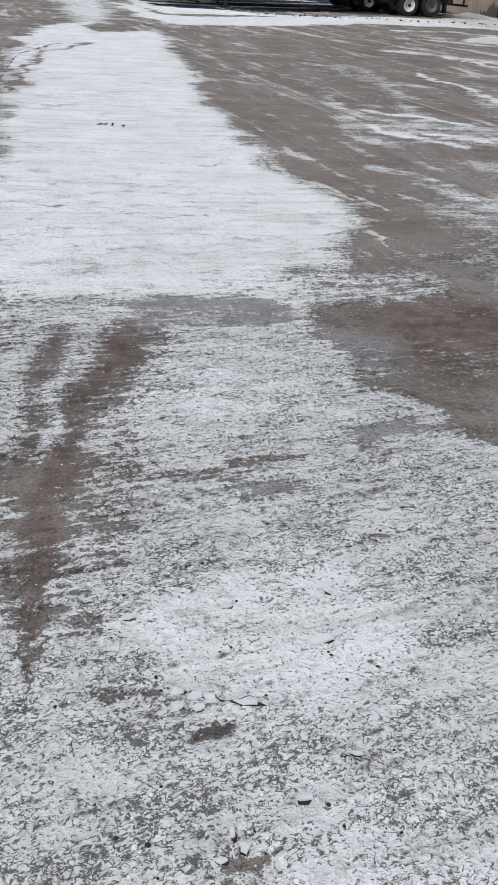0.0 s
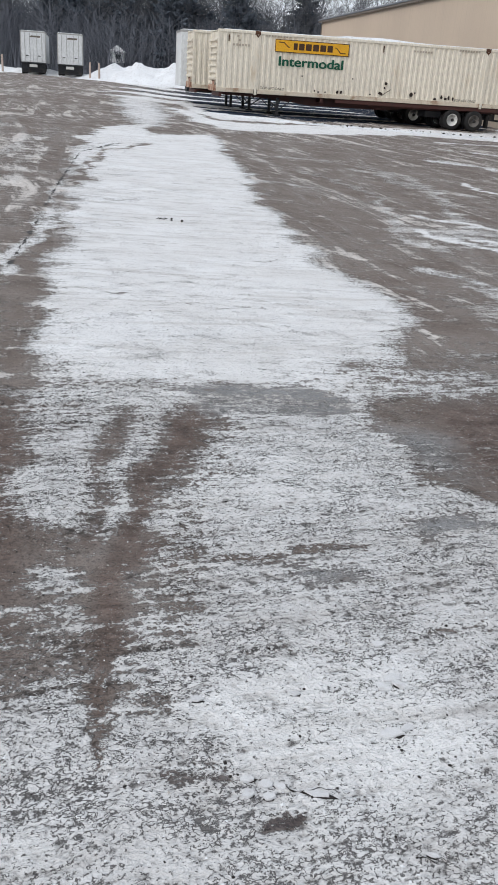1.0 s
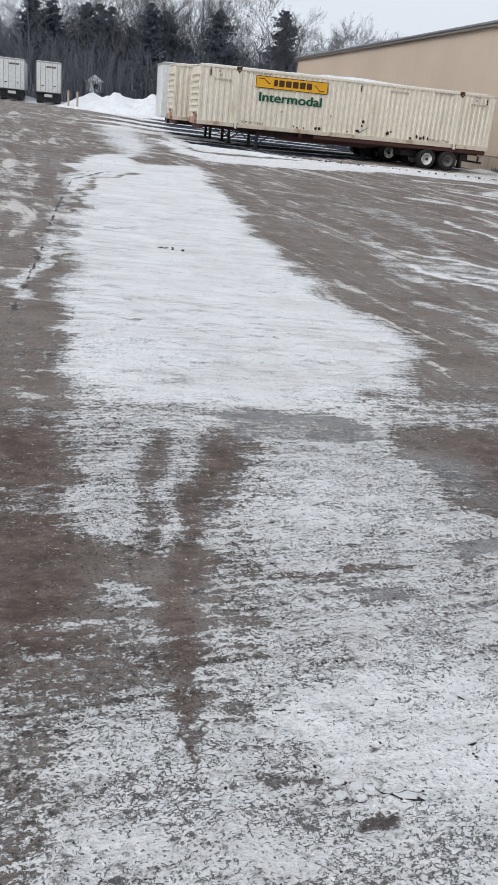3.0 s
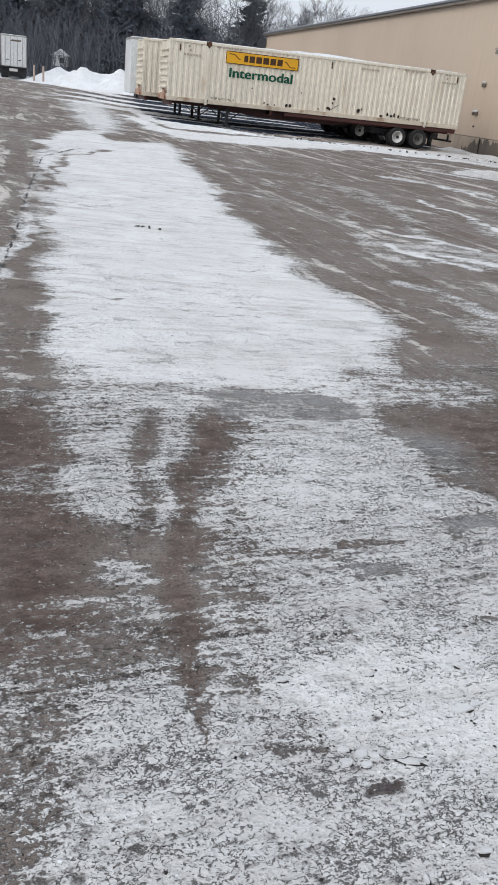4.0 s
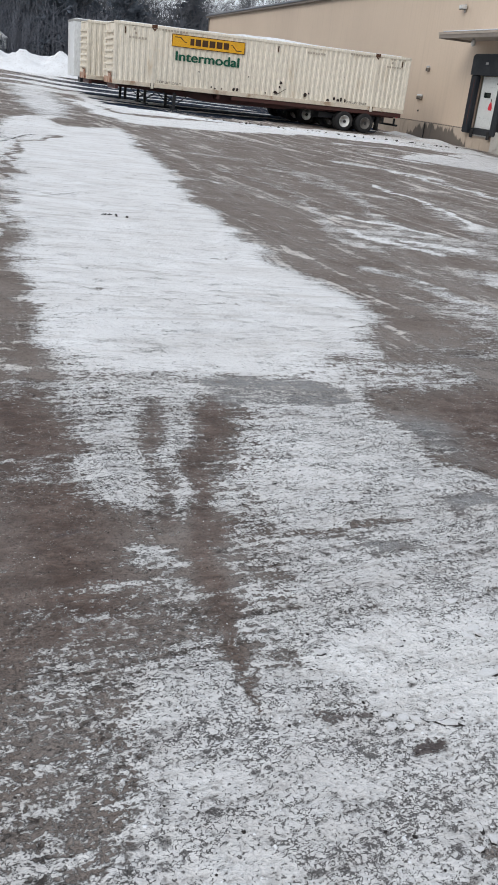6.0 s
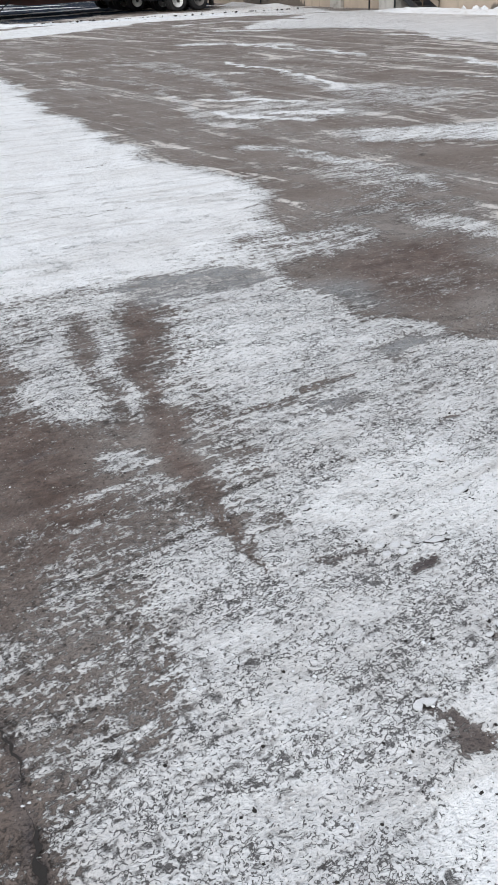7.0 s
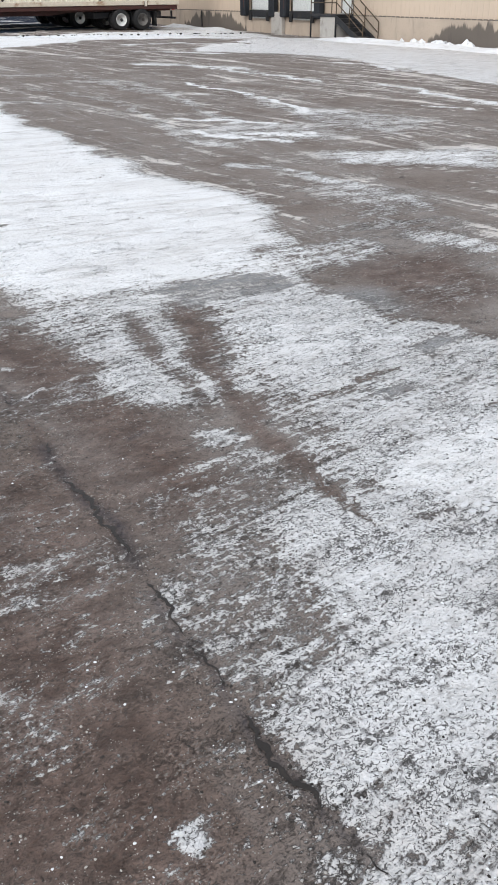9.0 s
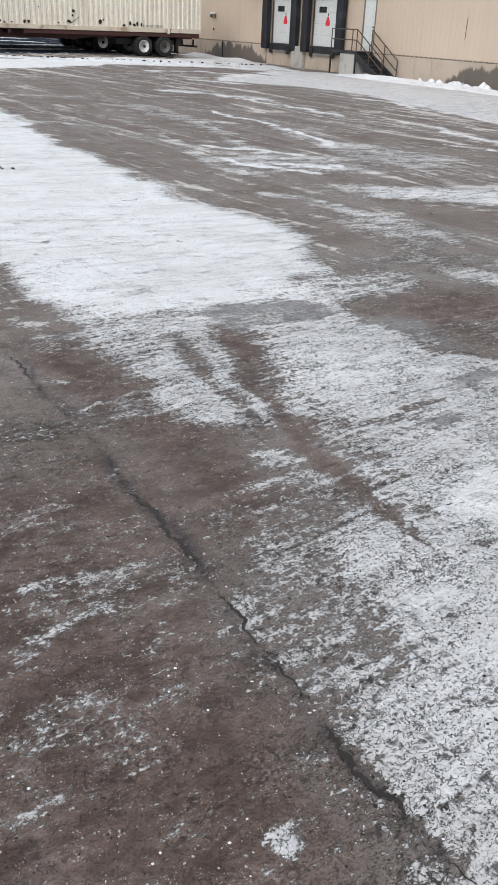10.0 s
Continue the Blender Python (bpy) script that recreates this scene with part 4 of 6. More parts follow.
def warehouse():
    w = thing("warehouse", "long tan steel-clad warehouse with a stained concrete foundation", "building", HOUSE)
    FLOOR, EAVE = 0.70, 8.35
    doors = ((1.0, 3.35), (4.95, 7.45))
    spans = [(-63.0, doors[0][0]), (doors[0][1], doors[1][0]), (doors[1][1], 9.2), (10.15, 62.0)]
    for a, b in spans:
        part("wall_panel", ribbed(a, b, FLOOR, EAVE, y=0.0), M_WALL, w, "ribbed tan steel cladding")
    for a, b, z in ((doors[0][0], doors[0][1], 3.40), (doors[1][0], doors[1][1], 3.40), (9.2, 10.15, 2.98)):
        part("wall_panel", ribbed(a, b, z, EAVE), M_WALL, w, "ribbed tan steel cladding")
    # foundation under the cladding, 6 cm proud, with the dock openings cut down to the dock floor
    part("foundation", boxed(-63, 62, -0.06, 0.30, -2.2, FLOOR - 0.03), M_FOUNDATION, w, "concrete foundation with dark damp stains")
    part("inner_wall", boxed(-63, 62, 0.32, 0.5, -1.0, EAVE), M_SOFFIT, w)
    part("end_wall", boxed(-63, -62.8, 0.5, 40, -1.0, EAVE + 0.05), M_WALL, w)
    part("end_wall", boxed(61.8, 62, 0.5, 40, -1.0, EAVE + 0.05), M_WALL, w)
    part("back_wall", boxed(-63, 62, 39.8, 40, -1.0, EAVE), M_WALL, w)
    bm = bmesh.new()
    x = -63.0
    while x < 62:
        box(bm, x, x + 0.19, -0.05, -0.022, FLOOR - 0.055, FLOOR + 0.02)
        x += 0.305
    tagged(part("drip_flashing", bm, M_TRIM, w, "row of flashing tabs under the cladding"), kind="stuff")
    part("roof", prism([(-63.3, EAVE + 0.02), (62.3, EAVE + 0.02), (62.3, EAVE + 0.16), (-63.3, EAVE + 0.16)], -0.25, 40.2), M_ROOF, w, "low grey metal roof")
    part("roof_trim", boxed(-63.3, 62.3, -0.31, -0.23, EAVE - 0.16, EAVE + 0.20, bevel=0.02), M_TRIM, w, "grey-brown eave trim")
    part("gutter", boxed(-63.3, 62.3, -0.40, -0.31, EAVE + 0.02, EAVE + 0.16, bevel=0.03), M_ROOF, w)
    part("downspout", boxed(-62.7, -62.58, -0.13, -0.03, -0.3, EAVE - 0.1, bevel=0.02), M_TRIM, w)
    return w


def dock_door(s0, s1, digits):
    """A dock opening: door leaf of sections, dark window, red tag, bumpers and foam seal."""
    z0, z1 = 0.80, 3.38
    d = thing("dock_door", "closed white sectional dock door with a dark window and red tag", "dock door", HOUSE, "dock doors")
    n = 5
    for i in range(n):
        a = z0 + (z1 - z0) * i / n
        part("door_section", boxed(s0, s1, 0.10, 0.15, a + 0.002, a + (z1 - z0) / n - 0.002, bevel=0.004), M_DOOR, d)
    part("backing", boxed(s0, s1, 0.17, 0.22, z0 - 0.1, z1), M_BLACK_STEEL, d)
    mid = s0 + 0.40
    part("window_pane", boxed(mid, mid + 0.66, 0.080, 0.098, 2.33, 2.60, bevel=0.01), M_GLASS_DARK, d, "small dark window")
    red = s0 + 1.05
    part("red_tag", prism([(red + 0.02, 1.74), (red + 0.32, 1.74), (red + 0.35, 1.86), (red + 0.27, 2.02), (red + 0.22, 2.14), (red + 0.12, 2.14), (red + 0.07, 2.02), (red - 0.01, 1.86)], 0.07, 0.097), M_RED, d, "red warning tag")
    part("red_tag_hook", barred((red + 0.18, 0.085, 2.18), (red + 0.18, 0.085, 2.30), 0.02), M_BROWN, d)
    for k in range(digits):
        part("door_mark", boxed(s1 - 0.85 + k * 0.22, s1 - 0.76 + k * 0.22, 0.085, 0.098, 3.0, 3.26), M_BLACK_STEEL, d, "dark painted mark")
    part("leveller_lip", boxed(s0 + 0.05, s1 - 0.05, -0.16, 0.09, 0.46, 0.78, bevel=0.02), M_BLACK_STEEL, d)
    for a in (s0 + 0.15, s1 - 0.45):
        part("bumper", boxed(a, a + 0.28, -0.24, -0.165, 0.30, 0.70, bevel=0.03), M_RUBBER, d, "black rubber dock bumper")
    part("lip_plate", boxed(s0 + 0.5, s1 - 0.55, -0.19, -0.165, 0.40, 0.47), M_GREY_METAL, d, "bright worn steel edge")
    part("side_seal", boxed(s0 - 0.52, s0, -PAD, -0.065, 0.50, 3.40, bevel=0.05), M_SEAL, d, "black foam dock seal")
    part("side_seal", boxed(s1, s1 + 0.52, -PAD, -0.065, 0.50, 3.40, bevel=0.05), M_SEAL, d, "black foam dock seal")
    part("head_seal", prism([(s0 - 0.52, 3.40), (s1 + 0.52, 3.40), (s1 + 0.52, 4.30), (s1 + 0.35, 4.42), (s0 - 0.35, 4.42), (s0 - 0.52, 4.30)], -PAD - 0.06, -0.03), M_SEAL, d, "black vinyl head curtain")
    part("seal_tag", boxed((s0 + s1) / 2 - 0.3, (s0 + s1) / 2 - 0.05, -PAD - 0.075, -PAD - 0.062, 3.92, 4.02), M_GREY_METAL, d)
    part("guide_strip", boxed(s0 - 0.10, s0 - 0.06, -PAD - 0.014, -PAD - 0.001, 0.9, 3.2), M_MAROON, d, "faded red guide strip")
    return d


def canopy():
    c = thing("dock_canopy", "flat tan canopy roof over the loading docks", "canopy", HOUSE)
    part("soffit", boxed(-0.4, 10.2, -2.15, -0.03, 5.08, 5.14), M_SOFFIT, c, "pale soffit panel")
    part("fascia", boxed(-0.45, 10.25, -2.22, -2.152, 4.98, 5.26, bevel=0.015), M_TRIM, c, "brown fascia board")
    part("drip_edge", boxed(-0.48, 10.28, -2.25, -2.222, 5.17, 5.28), M_SOFFIT, c)
    for s in (-0.45, 10.20):
        part("end_fascia", boxed(s, s + 0.05, -2.15, -0.03, 4.98, 5.26), M_TRIM, c)
    part("deck", boxed(-0.4, 10.2, -2.15, -0.03, 5.15, 5.30), M_ROOF, c)
    part("canopy_snow", boxed(-0.3, 10.1, -2.1, -0.1, 5.301, 5.36, bevel=0.03), M_SNOW, c)
    lamp = thing("canopy_lamp", "white jelly-jar lamp under the canopy edge", "lamp", HOUSE @ pose(1.75, -1.35, 5.08))
    part("socket", lathe([(0.03, 0), (0.06, 0.0), (0.07, -0.10), (0.06, -0.12)], 12), M_GREY_METAL, lamp).matrix_basis = pose(0, 0, 0, 90)
    part("globe", lathe([(0.07, 0.0), (0.11, 0.06), (0.12, 0.16), (0.09, 0.26), (0.02, 0.30)], 14), M_LAMP, lamp, "white glass globe", True).matrix_basis = pose(0, 0, -0.11, -90)
    return c


def access_stair():
    """Steel landing at the staff door, with a flight that runs down along the wall."""
    FLOOR, FOOT, W0_, W1_ = 0.74, -0.52, -0.16, -1.08
    d = thing("staff_door", "closed pale grey steel staff door with a lever handle", "door", HOUSE)
    part("door_leaf", boxed(9.25, 10.10, 0.02, 0.07, 0.78, 2.93, bevel=0.008), M_DOOR, d)
    for a, b, c, e in ((9.2, 9.25, 0.76, 2.98), (10.10, 10.15, 0.76, 2.98), (9.25, 10.10, 2.93, 2.98)):
        part("door_frame", boxed(a, b, -0.03, 0.10, c, e), M_TRIM, d)
    part("lever_handle", boxed(9.96, 10.06, -0.03, 0.018, 1.76, 1.81, bevel=0.01), M_BLACK_STEEL, d)
    part("threshold", boxed(9.2, 10.15, -0.05, 0.1, 0.71, 0.775), M_GREY_METAL, d)
    s = thing("access_stair", "dark steel stair and landing with brown pipe railings", "stairs", HOUSE)
    part("landing", boxed(8.2, 10.25, W1_, -0.08, FLOOR - 0.09, FLOOR, bevel=0.01), M_TREAD, s, "dark steel landing")
    steps, run = 7, 2.05
    for i in range(steps):
        z, x = FLOOR - (i + 1) * (FLOOR - FOOT) / (steps + 0.3), 10.25 + i * run / steps
        part("tread", boxed(x - 0.02, x + run / steps, W1_ + 0.05, W0_ - 0.05, z - 0.035, z, bevel=0.006), M_TREAD, s)
        part("riser", boxed(x - 0.012, x + 0.0, W1_ + 0.05, W0_ - 0.05, z + 0.004, z + 0.15), M_BLACK_STEEL, s)
    for y in (W1_, W0_ - 0.05):
        part("stringer", prism([(10.2, FLOOR), (10.2, FLOOR - 0.28), (12.30, FOOT - 0.04), (12.38, FOOT - 0.04), (12.38, FOOT + 0.2)], y, y + 0.05), M_BLACK_STEEL, s)
    for y in (W1_ + 0.02, W0_ - 0.03):
        for up in (0.92, 0.48):
            part("rail", barred((10.25, y, FLOOR + up), (12.25, y, FOOT + up + 0.08), 0.024), M_RAILING, s)
        for x, z in ((10.25, FLOOR), (11.25, (FLOOR + FOOT) / 2 + 0.06), (12.25, FOOT)):
            part("post", barred((x, y, z), (x, y, z + (0.92 if x < 12 else 1.0)), 0.024), M_RAILING, s)
    for up in (0.92, 0.48):
        part("rail", barred((8.25, W1_ + 0.02, FLOOR + up), (10.25, W1_ + 0.02, FLOOR + up), 0.024), M_RAILING, s)
    for x in (8.25, 9.9):
        part("post", barred((x, W1_ + 0.02, FLOOR), (x, W1_ + 0.02, FLOOR + 0.92), 0.024), M_RAILING, s)
    part("landing_pier", boxed(8.95, 10.18, W1_ + 0.06, -0.07, -0.62, FLOOR - 0.1, bevel=0.015), M_CONCRETE, s, "pale concrete pier below the landing")
    for x in (8.24, 10.22):
        part("leg", boxed(x - 0.03, x + 0.03, W1_, W1_ + 0.06, -0.6, FLOOR - 0.09), M_BLACK_STEEL, s)


def wall_fixtures():
    for s, z, r, name, label in ((-5.25, 3.65, 0.16, "wall_box", "small weathered white wall box"), (-5.75, 2.05, 0.30, "wall_meter", "row of grey pipe fittings with snow on top")):
        f = thing(name, label, "fixture", HOUSE @ pose(s, -0.025, z))
        part("bracket", boxed(-r, r, -0.10, 0, 0.04, 0.10, bevel=0.01), M_LAMP, f)
        for k in (-0.7, 0.1, 0.75):
            part("fitting", boxed(k * r - 0.06, k * r + 0.06, -0.14, -0.01, -0.10 - abs(k) * 0.06, 0.04, bevel=0.02), M_MARK, f)
        part("snow_cap", boxed(-r, r, -0.12, -0.002, 0.101, 0.15, bevel=0.02), M_SNOW, f)
    solo("valve_box", boxed(-0.05, 0.05, -0.06, 0.0, -0.05, 0.05, bevel=0.02), M_BLACK_STEEL, "small dark valve box on the cladding", "fixture", HOUSE @ pose(-5.7, -0.03, 1.28))
    l = thing("wall_lamp", "pale flood lamp high on the cladding", "lamp", HOUSE @ pose(-2.1, -0.03, 6.75))
    part("housing", boxed(-0.22, 0.22, -0.34, -0.02, -0.06, 0.16, bevel=0.05), M_LAMP, l)
    part("bracket", boxed(-0.06, 0.06, -0.05, 0, -0.2, 0.2, bevel=0.01), M_GREY_METAL, l)
    part("lens", boxed(-0.18, 0.18, -0.31, -0.06, -0.085, -0.062), M_GLASS_DARK, l)
    solo("wall_scrape", prism([(-0.015, -0.45), (0.012, -0.40), (0.02, 0.40), (0.0, 0.46), (-0.02, 0.1)], -0.006, 0.0), M_MARK, "long thin dark scrape on the cladding", "scrape", HOUSE @ pose(16.2, -0.024, 1.9))
    solo("wall_conduit", boxed(-0.03, 0.03, -0.05, 0, -0.45, 0.42, bevel=0.01), M_BLACK_STEEL, "dark conduit down the foundation", "pipe", HOUSE @ pose(-4.45, -0.062, 0.25))
    solo("dock_pier", boxed(3.55, 4.55, -0.30, -0.062, -0.9, 0.74, bevel=0.03), M_CONCRETE, "pale concrete pier between the docks", "pier", HOUSE)


warehouse()
dock_door(1.0, 3.35, 1)
dock_door(4.95, 7.45, 2)
canopy()
access_stair()
wall_fixtures()


# ---- containers on chassis ----
LENGTH, WIDE, HIGH = 16.15, 2.55, 2.82


def corrugated(x0, x1, y, z0, z1, pitch=0.276, depth=0.042, back=1):
    """A pressed side panel; back is the side to which the grooves go."""
    bm = bmesh.new()
    outline, x = [(x0, y)], x0
    while x + pitch <= x1:
        for f, d in ((0.30, 0.0), (0.42, depth), (0.80, depth), (0.92, 0.0)):
            outline.append((x + f * pitch, y + back * d))
        x += pitch
    outline.append((x1, y))
    low = [bm.verts.new((a, b, z0)) for a, b in outline]
    top = [bm.verts.new((a, b, z1)) for a, b in outline]
    for i in range(len(outline) - 1):
        bm.faces.new((low[i], low[i + 1], top[i + 1], top[i]))
    bmesh.ops.recalc_face_normals(bm, faces=bm.faces)
    return bm


def lettering(parent, name, words, size, mat, x, z, label, width=None, y=-0.012, heavy=0.0):
    """Words of the built-in font as a thin mesh on the near side."""
    curve = bpy.data.curves.new(name, "FONT")
    curve.body, curve.size, curve.extrude = words, size, 0.004
    tmp = bpy.data.objects.new(name, curve)
    scene.collection.objects.link(tmp)
    bpy.context.view_layer.update()
    me = bpy.data.meshes.new_from_object(tmp.evaluated_get(bpy.context.evaluated_depsgraph_get()))
    bpy.data.objects.remove(tmp)
    me.materials.clear()
    me.materials.append(mat)
    span = max(v.co.x for v in me.vertices)
    if heavy:
        bm = bmesh.new()
        for k, (dx, dy) in enumerate(((0, 0), (0.035, 0.0), (0.018, 0.018))):
            start = len(bm.verts)
            bm.from_mesh(me)
            bm.verts.ensure_lookup_table()
            bmesh.ops.translate(bm, verts=bm.verts[start:], vec=(dx, dy, 0.002 * k))
        bm.to_mesh(me)
        bm.free()
    ob = new(name, me)
    ob.parent = parent
    ob.matrix_basis = pose(x, y, z, 90) @ Matrix.Diagonal(((width / span) if width else 1, 1, 1, 1))
    return tagged(ob, label)


def container(m, paint, rail, detailed):
    c = thing("shipping_container", "cream corrugated intermodal container with rust-chipped sides on a chassis" if detailed else "worn cream corrugated container parked behind the first", "container", m, "parked containers")
    zlow, ztop = 0.20, HIGH - 0.12
    stops = [0.10, 1.93, 2.06, 14.10, 14.23, 16.05]
    for a, b in zip(stops[::2], stops[1::2]):
        part("side_panel", corrugated(a, b, 0.03, zlow, ztop), paint, c)
    part("far_side_panel", corrugated(0.1, 16.05, WIDE - 0.03, zlow, ztop, back=-1), paint, c)
    part("roof_panel", boxed(0.05, LENGTH - 0.05, 0.05, WIDE - 0.05, HIGH - 0.07, HIGH - 0.03), paint, c)
    part("floor", boxed(0.05, LENGTH - 0.05, 0.05, WIDE - 0.05, 0.05, 0.18), M_BLACK_STEEL, c)
    part("nose_panel", boxed(0.05, 0.09, 0.12, WIDE - 0.12, 0.2, HIGH - 0.1), paint, c)
    part("rear_doors", boxed(LENGTH - 0.09, LENGTH - 0.05, 0.1, WIDE - 0.1, 0.2, HIGH - 0.1), paint, c)
    for y in (0.0, WIDE - 0.10):
        part("top_rail", boxed(0.0, LENGTH, y, y + 0.10, HIGH - 0.13, HIGH, bevel=0.015), paint, c)
        for a, b in ((0.0, 1.90), (2.10, 14.07), (14.27, LENGTH)):
            part("bottom_rail", boxed(a, b, y - 0.004, y + 0.10, 0.0, 0.20, bevel=0.012), rail, c, "soiled cream bottom rail")
        for x in (0.0, LENGTH - 0.11):
            part("corner_post", boxed(x, x + 0.11, y, y + 0.10, 0.0, HIGH - 0.02, bevel=0.012), paint, c)
        for x in (1.93, 14.10):
            part("lift_post", boxed(x, x + 0.13, y + (0.0 if y == 0 else 0.02), y + 0.10, -0.06, HIGH - 0.13, bevel=0.012), paint, c)
            part("lift_fitting", boxed(x - 0.10, x + 0.20, y - 0.008, y + 0.11, HIGH - 0.16, HIGH + 0.015, bevel=0.02), M_RUST, c, "rusty lifting casting")
            part("fitting_tip", prism([(x - 0.04, HIGH - 0.16), (x + 0.05, HIGH - 0.30), (x + 0.15, HIGH - 0.16)], y - 0.008, y + 0.04), M_RUST, c)
    # ribs of the nose, seen edge on like rungs
    for k in range(7):
        z = 0.55 + 0.29 * k
        part("nose_rung", boxed(-0.05, 0.052, 0.14, WIDE - 0.14, z, z + 0.11, bevel=0.015), paint, c)
        part("rung_shadow_gap", boxed(-0.012, 0.051, 0.13, 0.50, z - 0.10, z - 0.02), rail, c)
    part("nose_frame", boxed(-0.045, 0.05, 0.12, WIDE - 0.12, 0.0, 0.30, bevel=0.02), M_RUSTY_BOX, c)
    part("nose_box", boxed(-0.10, -0.046, 0.25, 0.85, 0.02, 0.52, bevel=0.02), M_RUSTY_BOX, c, "rust-streaked connection box")
    part("nose_box_frame", boxed(-0.112, -0.101, 0.22, 0.88, 0.46, 0.52), M_RUST, c)
    if not detailed:
        return c
    # yellow sign with its dark name bars and corner ornaments
    sx0, sx1, sz0, sz1 = 2.86, 6.66, 1.98, 2.55
    sign = part("sign_panel", boxed(sx0, sx1, -0.008, 0.028, sz0, sz1), M_YELLOW, c, "yellow sign panel with dark bars")
    for a, b, e, f in ((sx0, sx1, sz0, sz0 + 0.03), (sx0, sx1, sz1 - 0.03, sz1), (sx0, sx0 + 0.03, sz0, sz1), (sx1 - 0.03, sx1, sz0, sz1)):
        part("sign_border", boxed(a, b, -0.013, -0.0085, e, f), M_BROWN, sign)
    x = 3.80
    for width in (0.20, 0.28, 0.30, 0.30, 0.30, 0.28):
        part("sign_bar", boxed(x, x + width, -0.014, -0.0085, 2.12, 2.42, bevel=0.002), M_BROWN, sign)
        x += width + 0.07
    for pts in (((3.02, 2.44), (3.30, 2.44), (3.55, 2.24), (3.62, 2.24), (3.62, 2.20), (3.53, 2.20), (3.28, 2.40), (3.02, 2.40)),
                ((6.50, 2.09), (6.22, 2.09), (5.98, 2.32), (5.92, 2.32), (5.92, 2.36), (6.00, 2.36), (6.24, 2.13), (6.50, 2.13))):
        part("sign_ornament", prism(pts, -0.013, -0.0085), M_BROWN, sign)
    lettering(c, "word", "Intermodal", 0.62, M_GREEN, 3.03, 1.36, "bold dark green lettering", width=3.36, y=0.012, heavy=1.0)
    for x in (2.22, 12.62):
        lettering(c, "notice", "TOP LIFT ONLY", 0.16, M_MARK, x, 0.24, "small faded stencil notice", width=1.25, y=0.015)
    # stencil marks too small to read
    for x0_, z_, n, size in ((0.95, 2.50, 1, 0.10), (1.02, 2.33, 1, 0.09), (0.75, 2.12, 6, 0.10), (2.35, 2.62, 9, 0.10), (10.1, 2.42, 7, 0.09), (12.55, 2.60, 8, 0.11), (14.95, 2.60, 2, 0.09), (15.0, 2.42, 1, 0.10), (14.75, 2.22, 6, 0.08)):
        for k in range(n):
            part("stencil_bar", boxed(x0_ + k * 0.15, x0_ + k * 0.15 + 0.10, 0.010, 0.028, z_, z_ + size), M_FAINT, c)
    for x in (0.52, 8.45, 15.62):
        part("placard_holder", boxed(x, x + 0.06, 0.0, 0.028, 2.30, 2.60, bevel=0.004), M_BROWN, c, "dark narrow marker")
    # scrapes and rust along the lower edge
    rng = random.Random(7)
    spots = [(4.35, 0.92, 0.06, 0.07), (5.05, 0.26, 0.04, 0.12), (5.25, 0.22, 0.05, 0.10), (5.6, 0.24, 0.05, 0.08), (6.25, 0.22, 0.07, 0.18), (6.45, 0.25, 0.09, 0.16), (7.0, 0.95, 0.04, 0.08),
             (8.0, 0.27, 0.05, 0.08), (8.55, 0.30, 0.14, 0.18), (8.75, 0.58, 0.06, 0.16), (8.80, 0.80, 0.08, 0.15), (10.25, 0.30, 0.10, 0.26), (10.42, 0.46, 0.05, 0.10), (11.55, 0.24, 0.10, 0.10),
             (11.92, 0.28, 0.07, 0.22), (12.15, 0.24, 0.10, 0.16), (12.32, 0.25, 0.07, 0.26), (12.55, 0.26, 0.05, 0.18), (2.0, 1.2, 0.05, 0.5)]
    for x, z, w, hgt in spots:
        pts = [(x + w * math.cos(a) * rng.uniform(0.6, 1.2), z + hgt / 2 + hgt * 0.5 * math.sin(a) * rng.uniform(0.6, 1.2)) for a in (i * math.tau / 8 for i in range(8))]
        part("rust_chip", prism(pts, 0.008, 0.029), M_CHIP, c, "patch of chipped dark rust")
    part("scrape", prism([(8.6, 0.30), (9.1, 0.62), (9.12, 0.60), (8.64, 0.28)], 0.014, 0.029), M_MARK, c)
    return c


def wheel(parent, x, y, z, clean, outward=-1):
    t = part("wheel", lathe([(0.30, -0.13), (0.36, -0.14), (0.46, -0.135), (0.50, -0.10), (0.51, -0.03), (0.51, 0.03), (0.50, 0.10), (0.46, 0.135), (0.36, 0.14), (0.30, 0.13)], 32), M_RUBBER, parent, "black lorry tyre", True)
    t.matrix_basis = pose(x, y, z)
    rim = part("rim", lathe([(0.305, -0.135), (0.29, -0.145), (0.275, -0.13), (0.262, -0.06), (0.20, -0.045), (0.12, -0.05), (0.115, -0.12), (0.05, -0.15)], 28), M_RIM if clean else M_RIM_DIRTY, t, "white disc wheel" if clean else "soiled disc wheel", True)
    for k in range(8):
        a = k * math.tau / 8
        hole = part("hand_hole", lathe([(0.030, -0.002), (0.030, 0.004)], 10), M_BLACK_STEEL, rim)
        hole.matrix_basis = pose(0.222 * math.cos(a), -0.056, 0.222 * math.sin(a))
    hub = part("hub_cap", lathe([(0.085, -0.10), (0.08, -0.165), (0.03, -0.18)], 16), M_BLACK_STEEL, rim)
    return t


